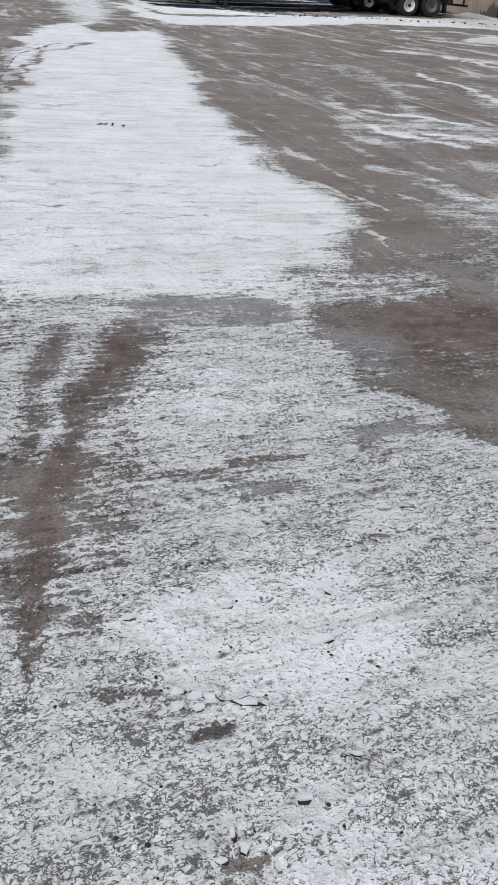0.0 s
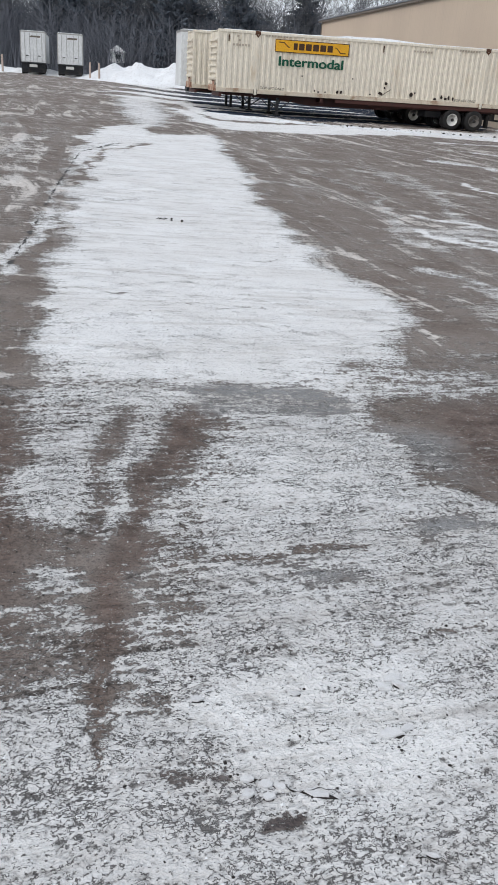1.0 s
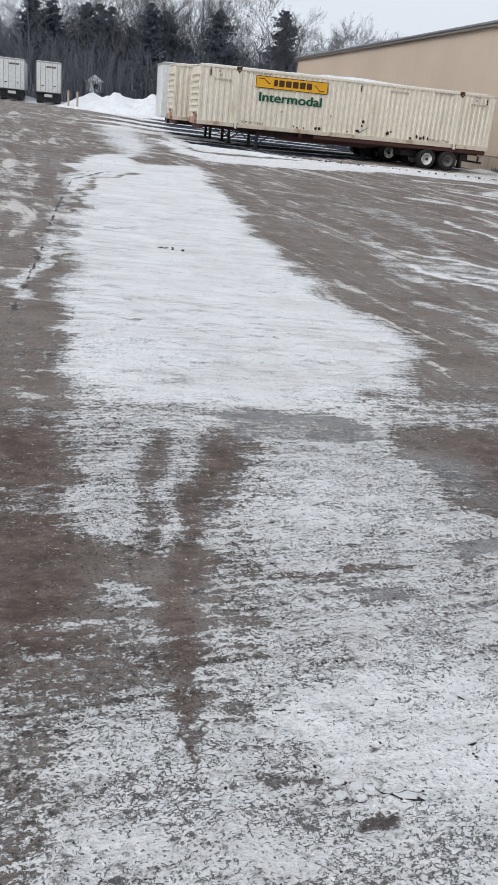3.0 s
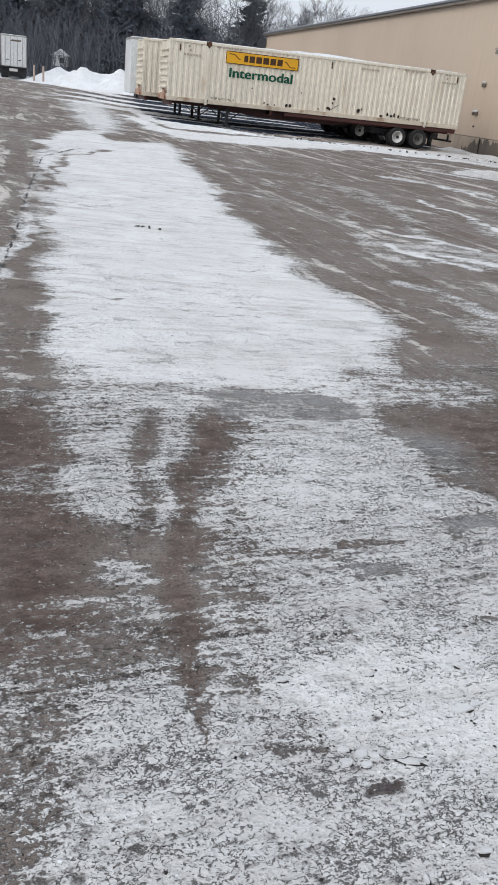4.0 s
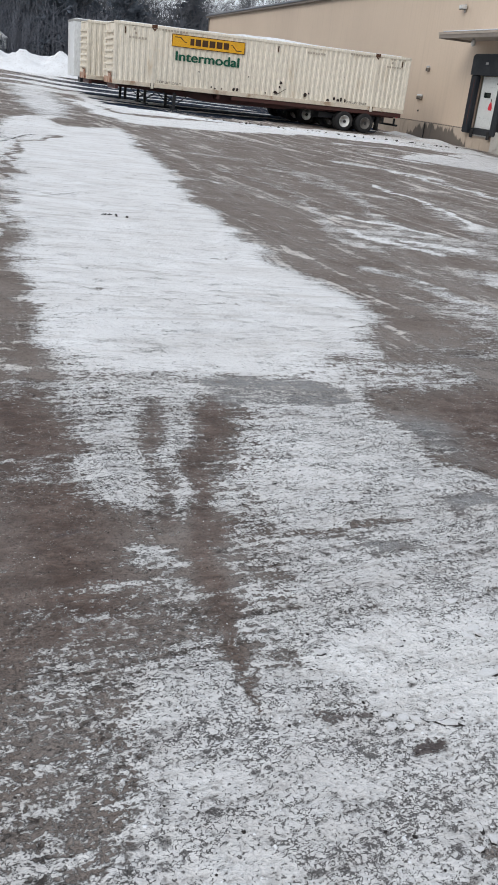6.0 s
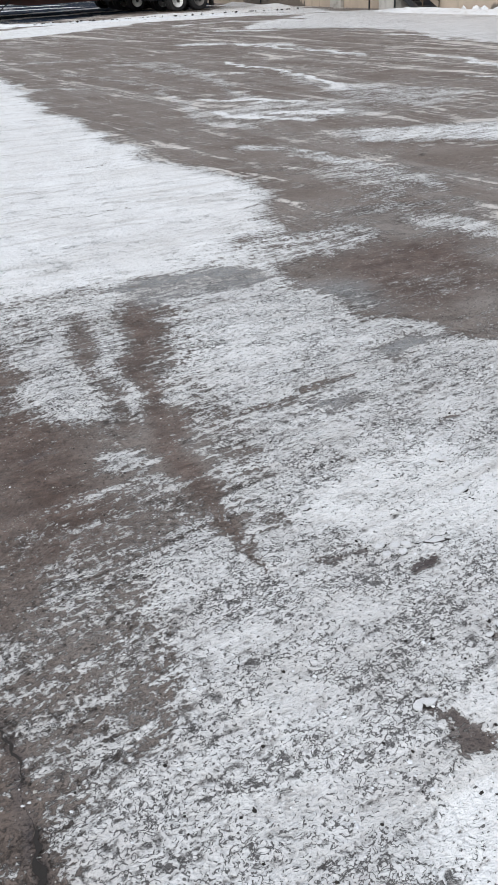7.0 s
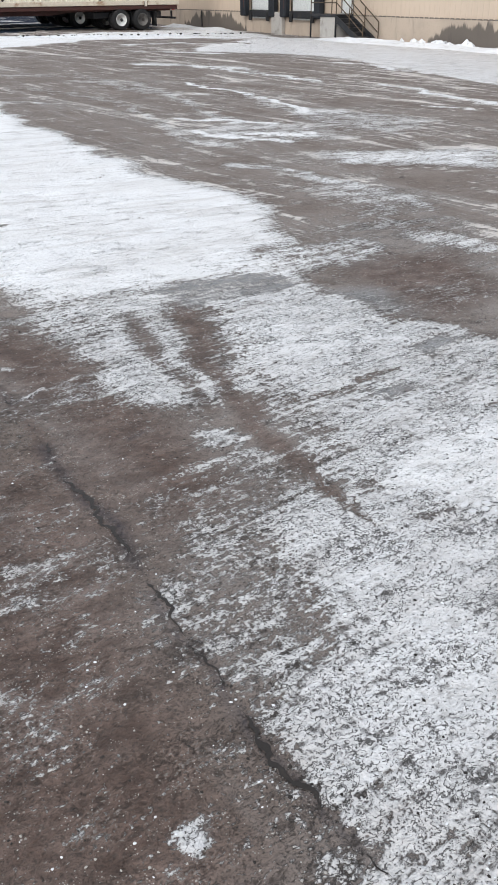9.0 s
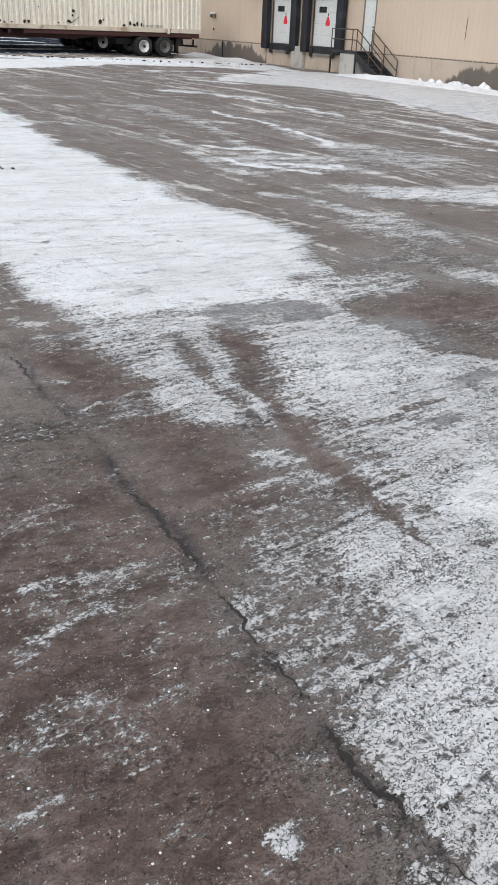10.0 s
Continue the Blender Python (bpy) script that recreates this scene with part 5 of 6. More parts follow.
def chassis(m, group="trailer chassis"):
    """A skeletal chassis: z = 0 is the container's floor."""
    c = thing("trailer_chassis", "dark skeletal trailer chassis with landing legs and tandem wheels", "trailer", m, group)
    base = float(lie(m.translation.x + 13 * m.col[0].x, 0)) - m.translation.z - 13 * m.col[0].z
    for y in (0.78, 1.62):
        part("main_beam", prism([(0.3, -0.02), (16.0, -0.02), (16.0, -0.30), (10.2, -0.30), (9.2, -0.42), (5.0, -0.42), (3.2, -0.20), (0.3, -0.14)], y, y + 0.12), M_MAROON, c, "dark red main beam")
    for x in (0.15, 5.4, 8.0, 10.4, 15.9):
        part("cross_member", boxed(x, x + 0.14, 0.04, WIDE - 0.04, -0.22, -0.02, bevel=0.01), M_MAROON, c)
    part("side_rail", boxed(6.2, 16.0, 0.06, 0.14, -0.20, -0.01, bevel=0.01), M_MAROON, c, "dark red side rail")
    part("slider_box", boxed(11.4, 15.4, 0.70, 1.85, -0.62, -0.31, bevel=0.02), M_BLACK_STEEL, c)
    lx = 3.22
    foot = float(lie(m.translation.x + lx, 0)) - m.translation.z + 0.02
    for y in (0.22, 2.18):
        leg = part("landing_leg", boxed(lx - 0.07, lx + 0.07, y, y + 0.14, foot + 0.06, -0.14, bevel=0.008), M_BLACK_STEEL, c)
        part("leg_foot", boxed(lx - 0.17, lx + 0.17, y - 0.07, y + 0.21, foot - 0.01, foot + 0.06, bevel=0.01), M_BLACK_STEEL, leg)
        part("leg_brace", barred((lx + 0.03, y + 0.07, -0.72), (lx + 0.86, y + 0.3, -0.16), 0.03), M_BLACK_STEEL, leg)
        part("leg_brace", barred((lx - 0.03, y + 0.07, -0.62), (lx - 0.54, y + 0.3, -0.14), 0.025), M_BLACK_STEEL, leg)
    for z in (-0.45, -0.85):
        part("leg_shaft", barred((lx, 0.25, z), (lx, 2.25, z), 0.03), M_BLACK_STEEL, c)
    for x, clean in ((12.69, True), (13.93, False)):
        z = base + 0.515
        part("axle", barred((x, 0.2, z), (x, WIDE - 0.2, z), 0.065, 12), M_BLACK_STEEL, c)
        for y in (0.15, 0.49, 2.06, 2.40):
            wheel(c, x, y, z, clean)
        part("spring", boxed(x - 0.5, x + 0.5, 0.80, 0.90, z + 0.05, z + 0.16, bevel=0.02), M_BLACK_STEEL, c)
    for y in (0.05, 1.95):
        part("mud_flap", boxed(14.75, 14.77, y, y + 0.55, base + 0.18, -0.30), M_RUBBER, c)
    part("bumper_bar", boxed(15.9, 16.0, 0.15, WIDE - 0.15, base + 0.50, base + 0.60, bevel=0.01), M_BLACK_STEEL, c)
    for y in (0.5, 1.95):
        part("bumper_upright", boxed(15.9, 15.98, y, y + 0.08, base + 0.6, -0.3), M_BLACK_STEEL, c)
    part("tail_light", boxed(15.98, 16.02, 0.3, 0.5, -0.26, -0.16), M_RED, c)
    return c


AWAY = 16.3
FIRST = pose(-6.315, 44.87, 1.04, 0, -0.1, AWAY)
SECOND = FIRST @ pose(-0.75, 3.75, 0.03)
container(FIRST, M_CREAM, M_CREAM_RAIL, True)
chassis(FIRST)
for k, (m, seed) in enumerate(((FIRST, 81), (SECOND, 82))):
    rng = random.Random(seed)
    bm = bmesh.new()
    cells_x, cells_y = 60, 6
    grid = [[bm.verts.new((0.15 + 15.85 * i / cells_x, 0.02 + 2.5 * j / cells_y, HIGH - 0.028 + (0.0 if j in (0, cells_y) or i in (0, cells_x) else 0.07 + 0.09 * max(0, noise.noise(Vector((i * 0.22, j * 0.4, seed)))) + 0.10 * math.exp(-((i - 31) / 6) ** 2)))) for j in range(cells_y + 1)] for i in range(cells_x + 1)]
    for i in range(cells_x):
        for j in range(cells_y):
            bm.faces.new((grid[i][j], grid[i + 1][j], grid[i + 1][j + 1], grid[i][j + 1]))
    solo("roof_snow", bm, M_SNOW, "thin uneven layer of snow on the container roof", "snow", m, "snow on containers", smooth=True)
container(SECOND, M_CREAM, M_CREAM_RAIL, False)
chassis(SECOND)


def van(m, label, group=""):
    """A plain box trailer; x runs from its closed nose, z = 0 is the ground."""
    v = thing("box_trailer", label, "trailer", m, group)
    part("body", boxed(0, 15.8, 0, 2.55, 1.15, 4.05, bevel=0.04), M_WHITE_PAINT, v)
    part("roof_edge", boxed(-0.02, 15.82, -0.015, 2.565, 3.95, 4.07, bevel=0.01), M_GREY_METAL, v)
    part("roof_snow", boxed(0.1, 15.7, 0.08, 2.47, 4.071, 4.12, bevel=0.03), M_SNOW, v)
    for y in (0.0, 2.47):
        part("rear_post", boxed(15.80, 15.86, y, y + 0.08, 1.1, 4.05, bevel=0.01), M_GREY_METAL, v)
    for y in (0.09, 1.285):
        door = part("rear_door", boxed(15.805, 15.85, y, y + 1.175, 1.2, 3.92, bevel=0.012), M_WHITE_PAINT, v)
        for k in (0.35, 0.85):
            part("lock_rod", barred((15.875, y + k, 1.22), (15.875, y + k, 3.9), 0.018), M_GREY_METAL, door)
        part("lock_handle", boxed(15.86, 15.90, y + 0.45, y + 0.70, 1.75, 1.83, bevel=0.01), M_BLACK_STEEL, door)
    part("name_bar", prism([(-0.55, 3.45), (-0.35, 3.62), (0.55, 3.62), (0.55, 3.45)], -0.006, 0.0), M_MARK, v, "dark bar of lettering").matrix_basis = pose(15.853, 1.45, 0.05, 0, 0, 90)
    part("rear_sill", boxed(15.75, 15.9, 0.0, 2.55, 1.02, 1.16, bevel=0.02), M_BLACK_STEEL, v)
    part("bumper_bar", boxed(15.75, 15.86, 0.2, 2.35, 0.50, 0.62, bevel=0.01), M_BLACK_STEEL, v)
    for y in (0.45, 2.0):
        part("bumper_upright", boxed(15.76, 15.84, y, y + 0.09, 0.62, 1.03), M_BLACK_STEEL, v)
    part("plate", boxed(15.91, 15.92, 0.85, 1.65, 0.72, 0.98, bevel=0.003), M_LAMP, v, "white plate panel")
    for x in (13.1, 14.4):
        part("axle", barred((x, 0.2, 0.51), (x, 2.35, 0.51), 0.06), M_BLACK_STEEL, v)
        for y in (0.16, 0.50, 2.05, 2.39):
            wheel(v, x, y, 0.51, False)
    for y in (0.1, 1.8):
        part("mud_flap", boxed(15.5, 15.52, y, y + 0.62, 0.12, 1.0), M_RUBBER, v)
    part("rear_skirt", boxed(15.62, 15.74, 0.06, 2.49, 0.22, 1.02, bevel=0.02), M_BLACK_STEEL, v, "dark rear skirt")
    part("underframe", boxed(0.5, 15.6, 0.75, 1.8, 0.85, 1.145, bevel=0.02), M_BLACK_STEEL, v)
    for y in (0.35, 2.05):
        part("landing_leg", boxed(3.0, 3.14, y, y + 0.14, 0.0, 1.14), M_BLACK_STEEL, v)
    return v


van(FIRST @ pose(-1.0, 7.4, -1.10), "pale grey-white box trailer parked behind the cream containers", "parked containers")
for x, y, turn in ((-33.1, 92.0, -73.2), (-29.3, 92.2, -74.2)):
    m = pose(x, y, 0.66, 0, 0, turn) @ pose(-15.85, 0, 0)
    van(m, "white box trailer backed against the snow bank", "far white trailers")


FIELD_CLODS = (-2.12, 10.62)


# ---- snow banks, posts and clods ----
def snow_bank(name, line, width, height, seed, label, mat):
    """A ploughed bank along a line: a lumpy crest that runs out at both ends and feet."""
    rows, cols = 60, 22
    pts = [Vector(p) for p in line]
    lengths = [0.0]
    for a, b in zip(pts, pts[1:]):
        lengths.append(lengths[-1] + (b - a).length)
    bm = bmesh.new()
    grid = []
    for i in range(rows):
        s = lengths[-1] * i / (rows - 1)
        k = max(j for j in range(len(pts) - 1) if lengths[j] <= s + 1e-9)
        f = (s - lengths[k]) / (lengths[k + 1] - lengths[k])
        at, ahead = pts[k].lerp(pts[k + 1], f), (pts[k + 1] - pts[k]).normalized()
        side = Vector((-ahead.y, ahead.x))
        taper = min(1.0, 6 * min(i, rows - 1 - i) / (rows - 1) + 0.02)
        line_ = []
        for j in range(cols):
            v = 2 * j / (cols - 1) - 1
            p = at + side * v * width / 2
            lump = noise.fractal(Vector((p.x * 1.1 / height**0.5, p.y * 1.1 / height**0.5, seed)), 1.0, 2.0, 4)
            crest = 0.75 + 0.45 * noise.noise(Vector((s * 0.35, seed, 0)))
            z = height * taper * max(0.0, (1 - abs(v) ** 1.6) * crest + 0.20 * lump * (1 - abs(v) ** 3))
            line_.append(bm.verts.new((p.x, p.y, float(lie(p.x, p.y)) + z - 0.03)))
        grid.append(line_)
    for a, b in zip(grid, grid[1:]):
        for j in range(cols - 1):
            bm.faces.new((a[j], a[j + 1], b[j + 1], b[j]))
    bmesh.ops.recalc_face_normals(bm, faces=bm.faces)
    return solo(name, bm, mat, label, "snow bank", smooth=True)


snow_bank("snow_bank", [(-27.5, 97), (-21, 96), (-14.5, 97), (-9, 100)], 10.0, 2.4, 3, "high white ploughed snow bank before the woods", M_SNOW)
snow_bank("snow_bank", [(-70, 101), (-52, 99), (-40, 98.5), (-34.5, 99)], 8.0, 1.7, 9, "long white snow bank behind the parked trailers", M_SNOW)
snow_bank("snow_bank", [(-36, 95), (-31, 94.5), (-25.5, 95.0)], 3.0, 0.7, 15, "low snow bank round the parked trailers", M_SNOW)
U, OUT = Vector((0.2504, -0.9681)), Vector((-0.9681, -0.2504))
FOOT = Vector((12.65, 49.3))
snow_bank("snow_bank", [FOOT + U * 8.8 + OUT * 1.5, FOOT + U * 12.4 + OUT * 1.5, FOOT + U * 16 + OUT * 0.9, FOOT + U * 26 + OUT * 0.9], 1.5, 0.26, 21, "low ridge of shovelled snow along the warehouse foot", M_SNOW)
snow_bank("snow_bank", [FOOT + U * -7 + OUT * 1.3, FOOT + U * -3 + OUT * 1.2, FOOT + U * 0.5 + OUT * 1.0], 1.7, 0.22, 25, "low ridge of snow by the stained foundation", M_SNOW)
snow_bank("snow_bank", [(-7.2, 43.4), (-5.0, 40.6), (-1.2, 39.6), (4, 41.2), (9.5, 43.2)], 0.9, 0.14, 28, "thin ploughed ridge of snow before the parked containers", M_SNOW_DIRTY)


def clod(rng, size, flat=0.6):
    bm = bmesh.new()
    bmesh.ops.create_icosphere(bm, subdivisions=1, radius=1.0)
    for v in bm.verts:
        v.co = Vector((v.co.x * size * rng.uniform(0.45, 1.35), v.co.y * size * rng.uniform(0.45, 1.2), v.co.z * size * flat * rng.uniform(0.3, 1.5)))
    return bm


rng = random.Random(31)
for s, size in ((14.3, 0.14), (15.2, 0.22), (15.6, 0.17), (16.5, 0.34), (16.9, 0.28), (17.3, 0.18), (17.9, 0.14), (18.3, 0.28), (18.6, 0.22)):
    p = FOOT + U * s + OUT * rng.uniform(0.55, 0.9)
    solo("snow_block", clod(rng, size, 0.7), M_SNOW, "angular block of ploughed snow by the warehouse foot", "snow block", pose(p.x, p.y, float(lie(p.x, p.y)) + 0.12 + size * 0.05, 0, 0, rng.uniform(0, 360)), "snow blocks by the wall")
rng = random.Random(33)
for k in range(70):
    f = k / 69
    x, y = -1.5 + 12.6 * f + rng.uniform(-0.25, 0.25), 39.1 + 4.5 * f + 0.25 * math.sin(f * 19) + rng.uniform(-0.12, 0.12)
    solo("frozen_clod", clod(rng, rng.uniform(0.03, 0.085), 0.5), M_CRACK_AND_SHADE if k % 4 else M_SNOW_DIRTY, "small dark frozen clod on the snow ridge", "clod", pose(x, y, float(lie(x, y)) + 0.10, 0, 0, rng.uniform(0, 360)), "clods on the ridge")
for k in range(18):
    x, y = FIELD_CLODS[0] + rng.uniform(-0.17, 0.17), FIELD_CLODS[1] + rng.uniform(-0.08, 0.08)
    solo("frozen_clod", clod(rng, rng.uniform(0.009, 0.021), 0.6), M_CRACK_AND_SHADE, "small dark frozen clod on the packed snow", "clod", pose(x, y, float(lie(x, y)) + 0.012, 0, 0, rng.uniform(0, 360)), "clods on the packed snow")


def wooden_post(x, y, z, hgt):
    bm = bmesh.new()
    bmesh.ops.create_cone(bm, cap_ends=True, segments=10, radius1=0.11, radius2=0.10, depth=hgt, matrix=Matrix.Translation((0, 0, hgt / 2)))
    solo("wooden_post", bm, M_WOOD, "short weathered wooden post in the snow", "post", pose(x, y, z), "posts by the trailers")


for x, y in ((-25.9, 92.2), (-24.9, 92.0), (-37.0, 93.6), (-35.6, 93.4)):
    wooden_post(x, y, float(lie(x, y)) - 0.1, 1.75)
pole = thing("utility_pole", "tall pinkish-brown wooden utility pole by the snow bank", "pole", pose(-36.3, 93, 0.5))
bm = bmesh.new()
bmesh.ops.create_cone(bm, cap_ends=True, segments=12, radius1=0.20, radius2=0.14, depth=11.5, matrix=Matrix.Translation((0, 0, 5.75)))
part("shaft", bm, M_WOOD, pole)
part("cross_arm", boxed(-1.2, 1.2, -0.16, -0.06, 10.7, 10.85), M_WOOD, pole)
for k in (-1.0, 0.0, 1.0):
    part("insulator", lathe([(0.03, 0), (0.06, 0.04), (0.05, 0.12), (0.02, 0.15)], 10), M_GREY_METAL, pole).matrix_basis = pose(k, -0.11, 10.85, 90)


# ---- near things on the ground ----
def slab(rng, length, width, thick):
    """A broken plate of packed snow with an irregular outline."""
    bm = bmesh.new()
    n = 7
    ring = [(math.cos(i * math.tau / n) * length * rng.uniform(0.55, 1.25), math.sin(i * math.tau / n) * width * rng.uniform(0.55, 1.25)) for i in range(n)]
    low = [bm.verts.new((x, y, 0)) for x, y in ring]
    top = [bm.verts.new((x * 0.93, y * 0.93, thick * rng.uniform(0.75, 1.1))) for x, y in ring]
    peak = bm.verts.new((0, 0, thick * 0.95))
    bm.faces.new(low[::-1])
    for i in range(n):
        j = (i + 1) % n
        bm.faces.new((low[i], low[j], top[j], top[i]))
        bm.faces.new((top[i], top[j], peak))
    return bm


def ground_z(x, y):
    i, j = int(np.searchsorted(YS, y)), int(np.searchsorted(XS, x))
    return float(GZ[i - 1:i + 1, j - 1:j + 1].max())


SLABS = [(-0.22, 1.67, 0.026, 0.014, 0.014, 15), (-0.40, 1.95, 0.028, 0.016, 0.012, 20), (0.26, 1.5, 0.022, 0.010, 0.010, -5), (0.13, 1.36, 0.030, 0.016, 0.012, 30), (0.22, 2.15, 0.034, 0.016, 0.016, -25), (-0.17, 1.66, 0.026, 0.016, 0.016, 10), (-0.13, 1.66, 0.02, 0.013, 0.014, -20), (-0.21, 1.62, 0.03, 0.018, 0.014, 60), (-0.16, 1.62, 0.022, 0.015, 0.014, 0), (0.2, 2.18, 0.05, 0.02, 0.018, 20), (0.17, 2.13, 0.035, 0.02, 0.014, -15), (0.18, 1.92, 0.05, 0.025, 0.016, 5), (0.23, 1.95, 0.03, 0.015, 0.014, 40), (0.16, 2.35, 0.03, 0.02, 0.016, 0), (-0.11, 2.04, 0.025, 0.014, 0.012, 15), (-0.34, 0.98, 0.035, 0.022, 0.014, 0), (-0.37, 0.97, 0.022, 0.016, 0.012, 30), (-0.03, 1.65, 0.05, 0.018, 0.01, -6), (-0.01, 1.22, 0.014, 0.024, 0.012, 20), (-0.04, 1.25, 0.01, 0.018, 0.012, 10), (-0.06, 1.18, 0.018, 0.01, 0.01, 10)]
rng = random.Random(41)
for x, y, length, width, thick, turn in SLABS:
    plate = solo("snow_slab", slab(rng, length * 0.9, width * 0.9, thick * 0.6), M_SNOW_PLATE, "broken plate of packed snow on the trodden yard", "snow slab", pose(x, y, ground_z(x, y) - 0.002, rng.uniform(-5, 5), rng.uniform(-5, 5), turn), "broken snow plates")
    # a dark sheet below each plate stands in for its shadow
    gap = part("slab_shade", slab(rng, length * 0.95, width * 0.9, 0.003), M_CRACK_AND_SHADE, plate, "dark sheet drawn as the plate's shadow")
    gap.matrix_basis = pose(rng.uniform(-0.003, 0.004), -0.004, -0.001)


def crack(name, line, half, seed, label):
    """A ragged open joint in the old asphalt, filled with wet dirt."""
    rng = random.Random(seed)
    bm = bmesh.new()
    left, right = [], []
    for (ax, ay), (bx, by) in zip(line, line[1:]):
        n = max(2, int(math.hypot(bx - ax, by - ay) / 0.009))
        for k in range(n):
            f = k / n
            x, y = ax + (bx - ax) * f, ay + (by - ay) * f
            wob = 0.026 * noise.noise(Vector((x * 6, y * 6, seed))) + 0.022 * noise.noise(Vector((x * 27, y * 27, seed)))
            w = half * max(0.06, 0.25 + 2.0 * noise.noise(Vector((x * 4, y * 4, seed + 5))) + 0.5 * noise.noise(Vector((x * 40, y * 40, seed + 7)))) * rng.uniform(0.4, 1.5)
            d = Vector((bx - ax, by - ay)).normalized()
            z = ground_z(x, y) + 0.0035
            left.append(bm.verts.new((x - d.y * (wob - w), y + d.x * (wob - w), z)))
            right.append(bm.verts.new((x - d.y * (wob + w), y + d.x * (wob + w), z)))
    for i in range(len(left) - 1):
        bm.faces.new((left[i], right[i], right[i + 1], left[i + 1]))
    bmesh.ops.recalc_face_normals(bm, faces=bm.faces)
    solo(name, bm, M_CRACK_AND_SHADE, label, "crack", kind="structure")


JOINT = [(-2.15, 3.92), (-2.05, 3.52), (-1.97, 3.25), (-1.9, 3.06), (-1.84, 2.89), (-1.74, 2.39), (-1.65, 2.09), (-1.58, 1.79), (-1.54, 1.6), (-1.49, 1.41), (-1.45, 1.18), (-1.41, 1.01), (-1.38, 0.88), (-1.36, 0.75), (-1.34, 0.65), (-1.29, 0.56), (-1.27, 0.47), (-1.24, 0.39), (-1.21, 0.32), (-1.16, 0.2)]
crack("asphalt_crack", JOINT[:4], 0.008, 3, "dark ragged crack in the frozen asphalt")
crack("asphalt_crack", JOINT[4:], 0.0085, 5, "long dark ragged crack in the frozen asphalt")
crack("asphalt_crack", [(-1.9, 3.06), (-1.78, 3.16), (-1.70, 3.21)], 0.004, 6, "short dark crack that turns off the long one")
crack("asphalt_crack", [(-1.71, 2.72), (-1.52, 2.74), (-1.32, 2.81)], 0.004, 7, "thin dark crack across the bare dirt")
crack("snow_crack", [(-0.12, 1.67), (-0.07, 1.66), (-0.01, 1.66), (0.04, 1.68)], 0.003, 9, "thin dark crack in the packed snow")
for k, line in enumerate(([(-0.02, 2.13), (0.1, 2.14), (0.2, 2.12), (0.27, 2.17), (0.30, 2.2)], [(0.2, 1.89), (0.25, 1.93), (0.27, 1.97)], [(-0.56, 2.36), (-0.5, 2.32), (-0.46, 2.36), (-0.42, 2.43)], [(-0.25, 2.45), (-0.2, 2.49), (-0.12, 2.46)], [(0.23, 1.47), (0.28, 1.48)], [(-0.26, 1.58), (-0.2, 1.59), (-0.14, 1.61)])):
    crack("snow_crack", line, 0.0035, 20 + k, "thin dark crack in the packed snow")
crack("asphalt_joint", [(-2.76, 6.33), (-3.05, 7.67), (-3.49, 9.59), (-4.38, 13.29), (-5.41, 17.97), (-5.35, 20.6), (-5.06, 21.74)], 0.022, 10, "dark joint along the edge of the snow")


def scatter(name, count, seed, mat, label, low, high, where, flat=0.5):
    """Many small crumbs on the near ground, one mesh; where(cover, wet) gives the chance that one lies there."""
    r = np.random.RandomState(seed)
    base = np.array([(1, 0, 0), (0.3, 0.95, 0), (-0.8, 0.55, 0), (-0.7, -0.65, 0), (0.4, -0.9, 0), (0.05, 0.1, 1.0)])
    faces0 = np.array([(0, 1, 5), (1, 2, 5), (2, 3, 5), (3, 4, 5), (4, 0, 5)])
    verts, faces, made = [], [], 0
    while made < count:
        y = -0.4 + 7.5 * r.rand() ** 1.6
        x = -0.2 * y - 0.9 + (r.rand() - 0.5) * (3.0 + 0.9 * y)
        i, j = np.searchsorted(YS, y), np.searchsorted(XS, x)
        if r.rand() > where(FIELD["cover"][i, j], FIELD["wet"][i, j]):
            continue
        size = low + (high - low) * r.rand() ** 3
        a = r.rand() * math.tau
        p = base * (0.7 + 0.6 * r.rand(6, 1)) * (size, size * (0.5 + 0.5 * r.rand()), size * flat)
        p = np.stack([p[:, 0] * math.cos(a) - p[:, 1] * math.sin(a) + x, p[:, 0] * math.sin(a) + p[:, 1] * math.cos(a) + y, p[:, 2] + GZ[i, j] - 0.001], -1)
        faces.append(faces0 + 6 * made)
        verts.append(p)
        made += 1
    me = bpy.data.meshes.new(name)
    me.from_pydata(np.concatenate(verts).tolist(), [], np.concatenate(faces).tolist())
    me.materials.append(mat)
    tagged(new(name, me), label, "debris", kind="stuff")


scatter("snow_crumbs", 7000, 51, M_SNOW, "loose crumbs of trodden snow", 0.002, 0.008, lambda c, w: 0.9 * max(0, c - 0.5) + 0.12)
scatter("dirt_crumbs", 8000, 52, M_CRACK_AND_SHADE, "dark frozen dirt crumbs", 0.0015, 0.009, lambda c, w: 0.75 - 0.35 * abs(c - 0.6))
scatter("pale_grit", 11000, 53, M_CONCRETE, "pale grit and road salt", 0.0014, 0.0066, lambda c, w: 0.9 - c, 0.8)


# ---- woods ----
def limb(verts, faces, a, b, ra, rb, sides=3):
    d = b - a
    if d.length < 1e-6:
        return
    e1 = d.orthogonal().normalized()
    e2 = d.normalized().cross(e1)
    n = len(verts)
    for p, r in ((a, ra), (b, rb)):
        for k in range(sides):
            t = k * math.tau / sides
            verts.append(tuple(p + e1 * (r * math.cos(t)) + e2 * (r * math.sin(t))))
    for k in range(sides):
        j = (k + 1) % sides
        faces.append((n + k, n + j, n + sides + j, n + sides + k))


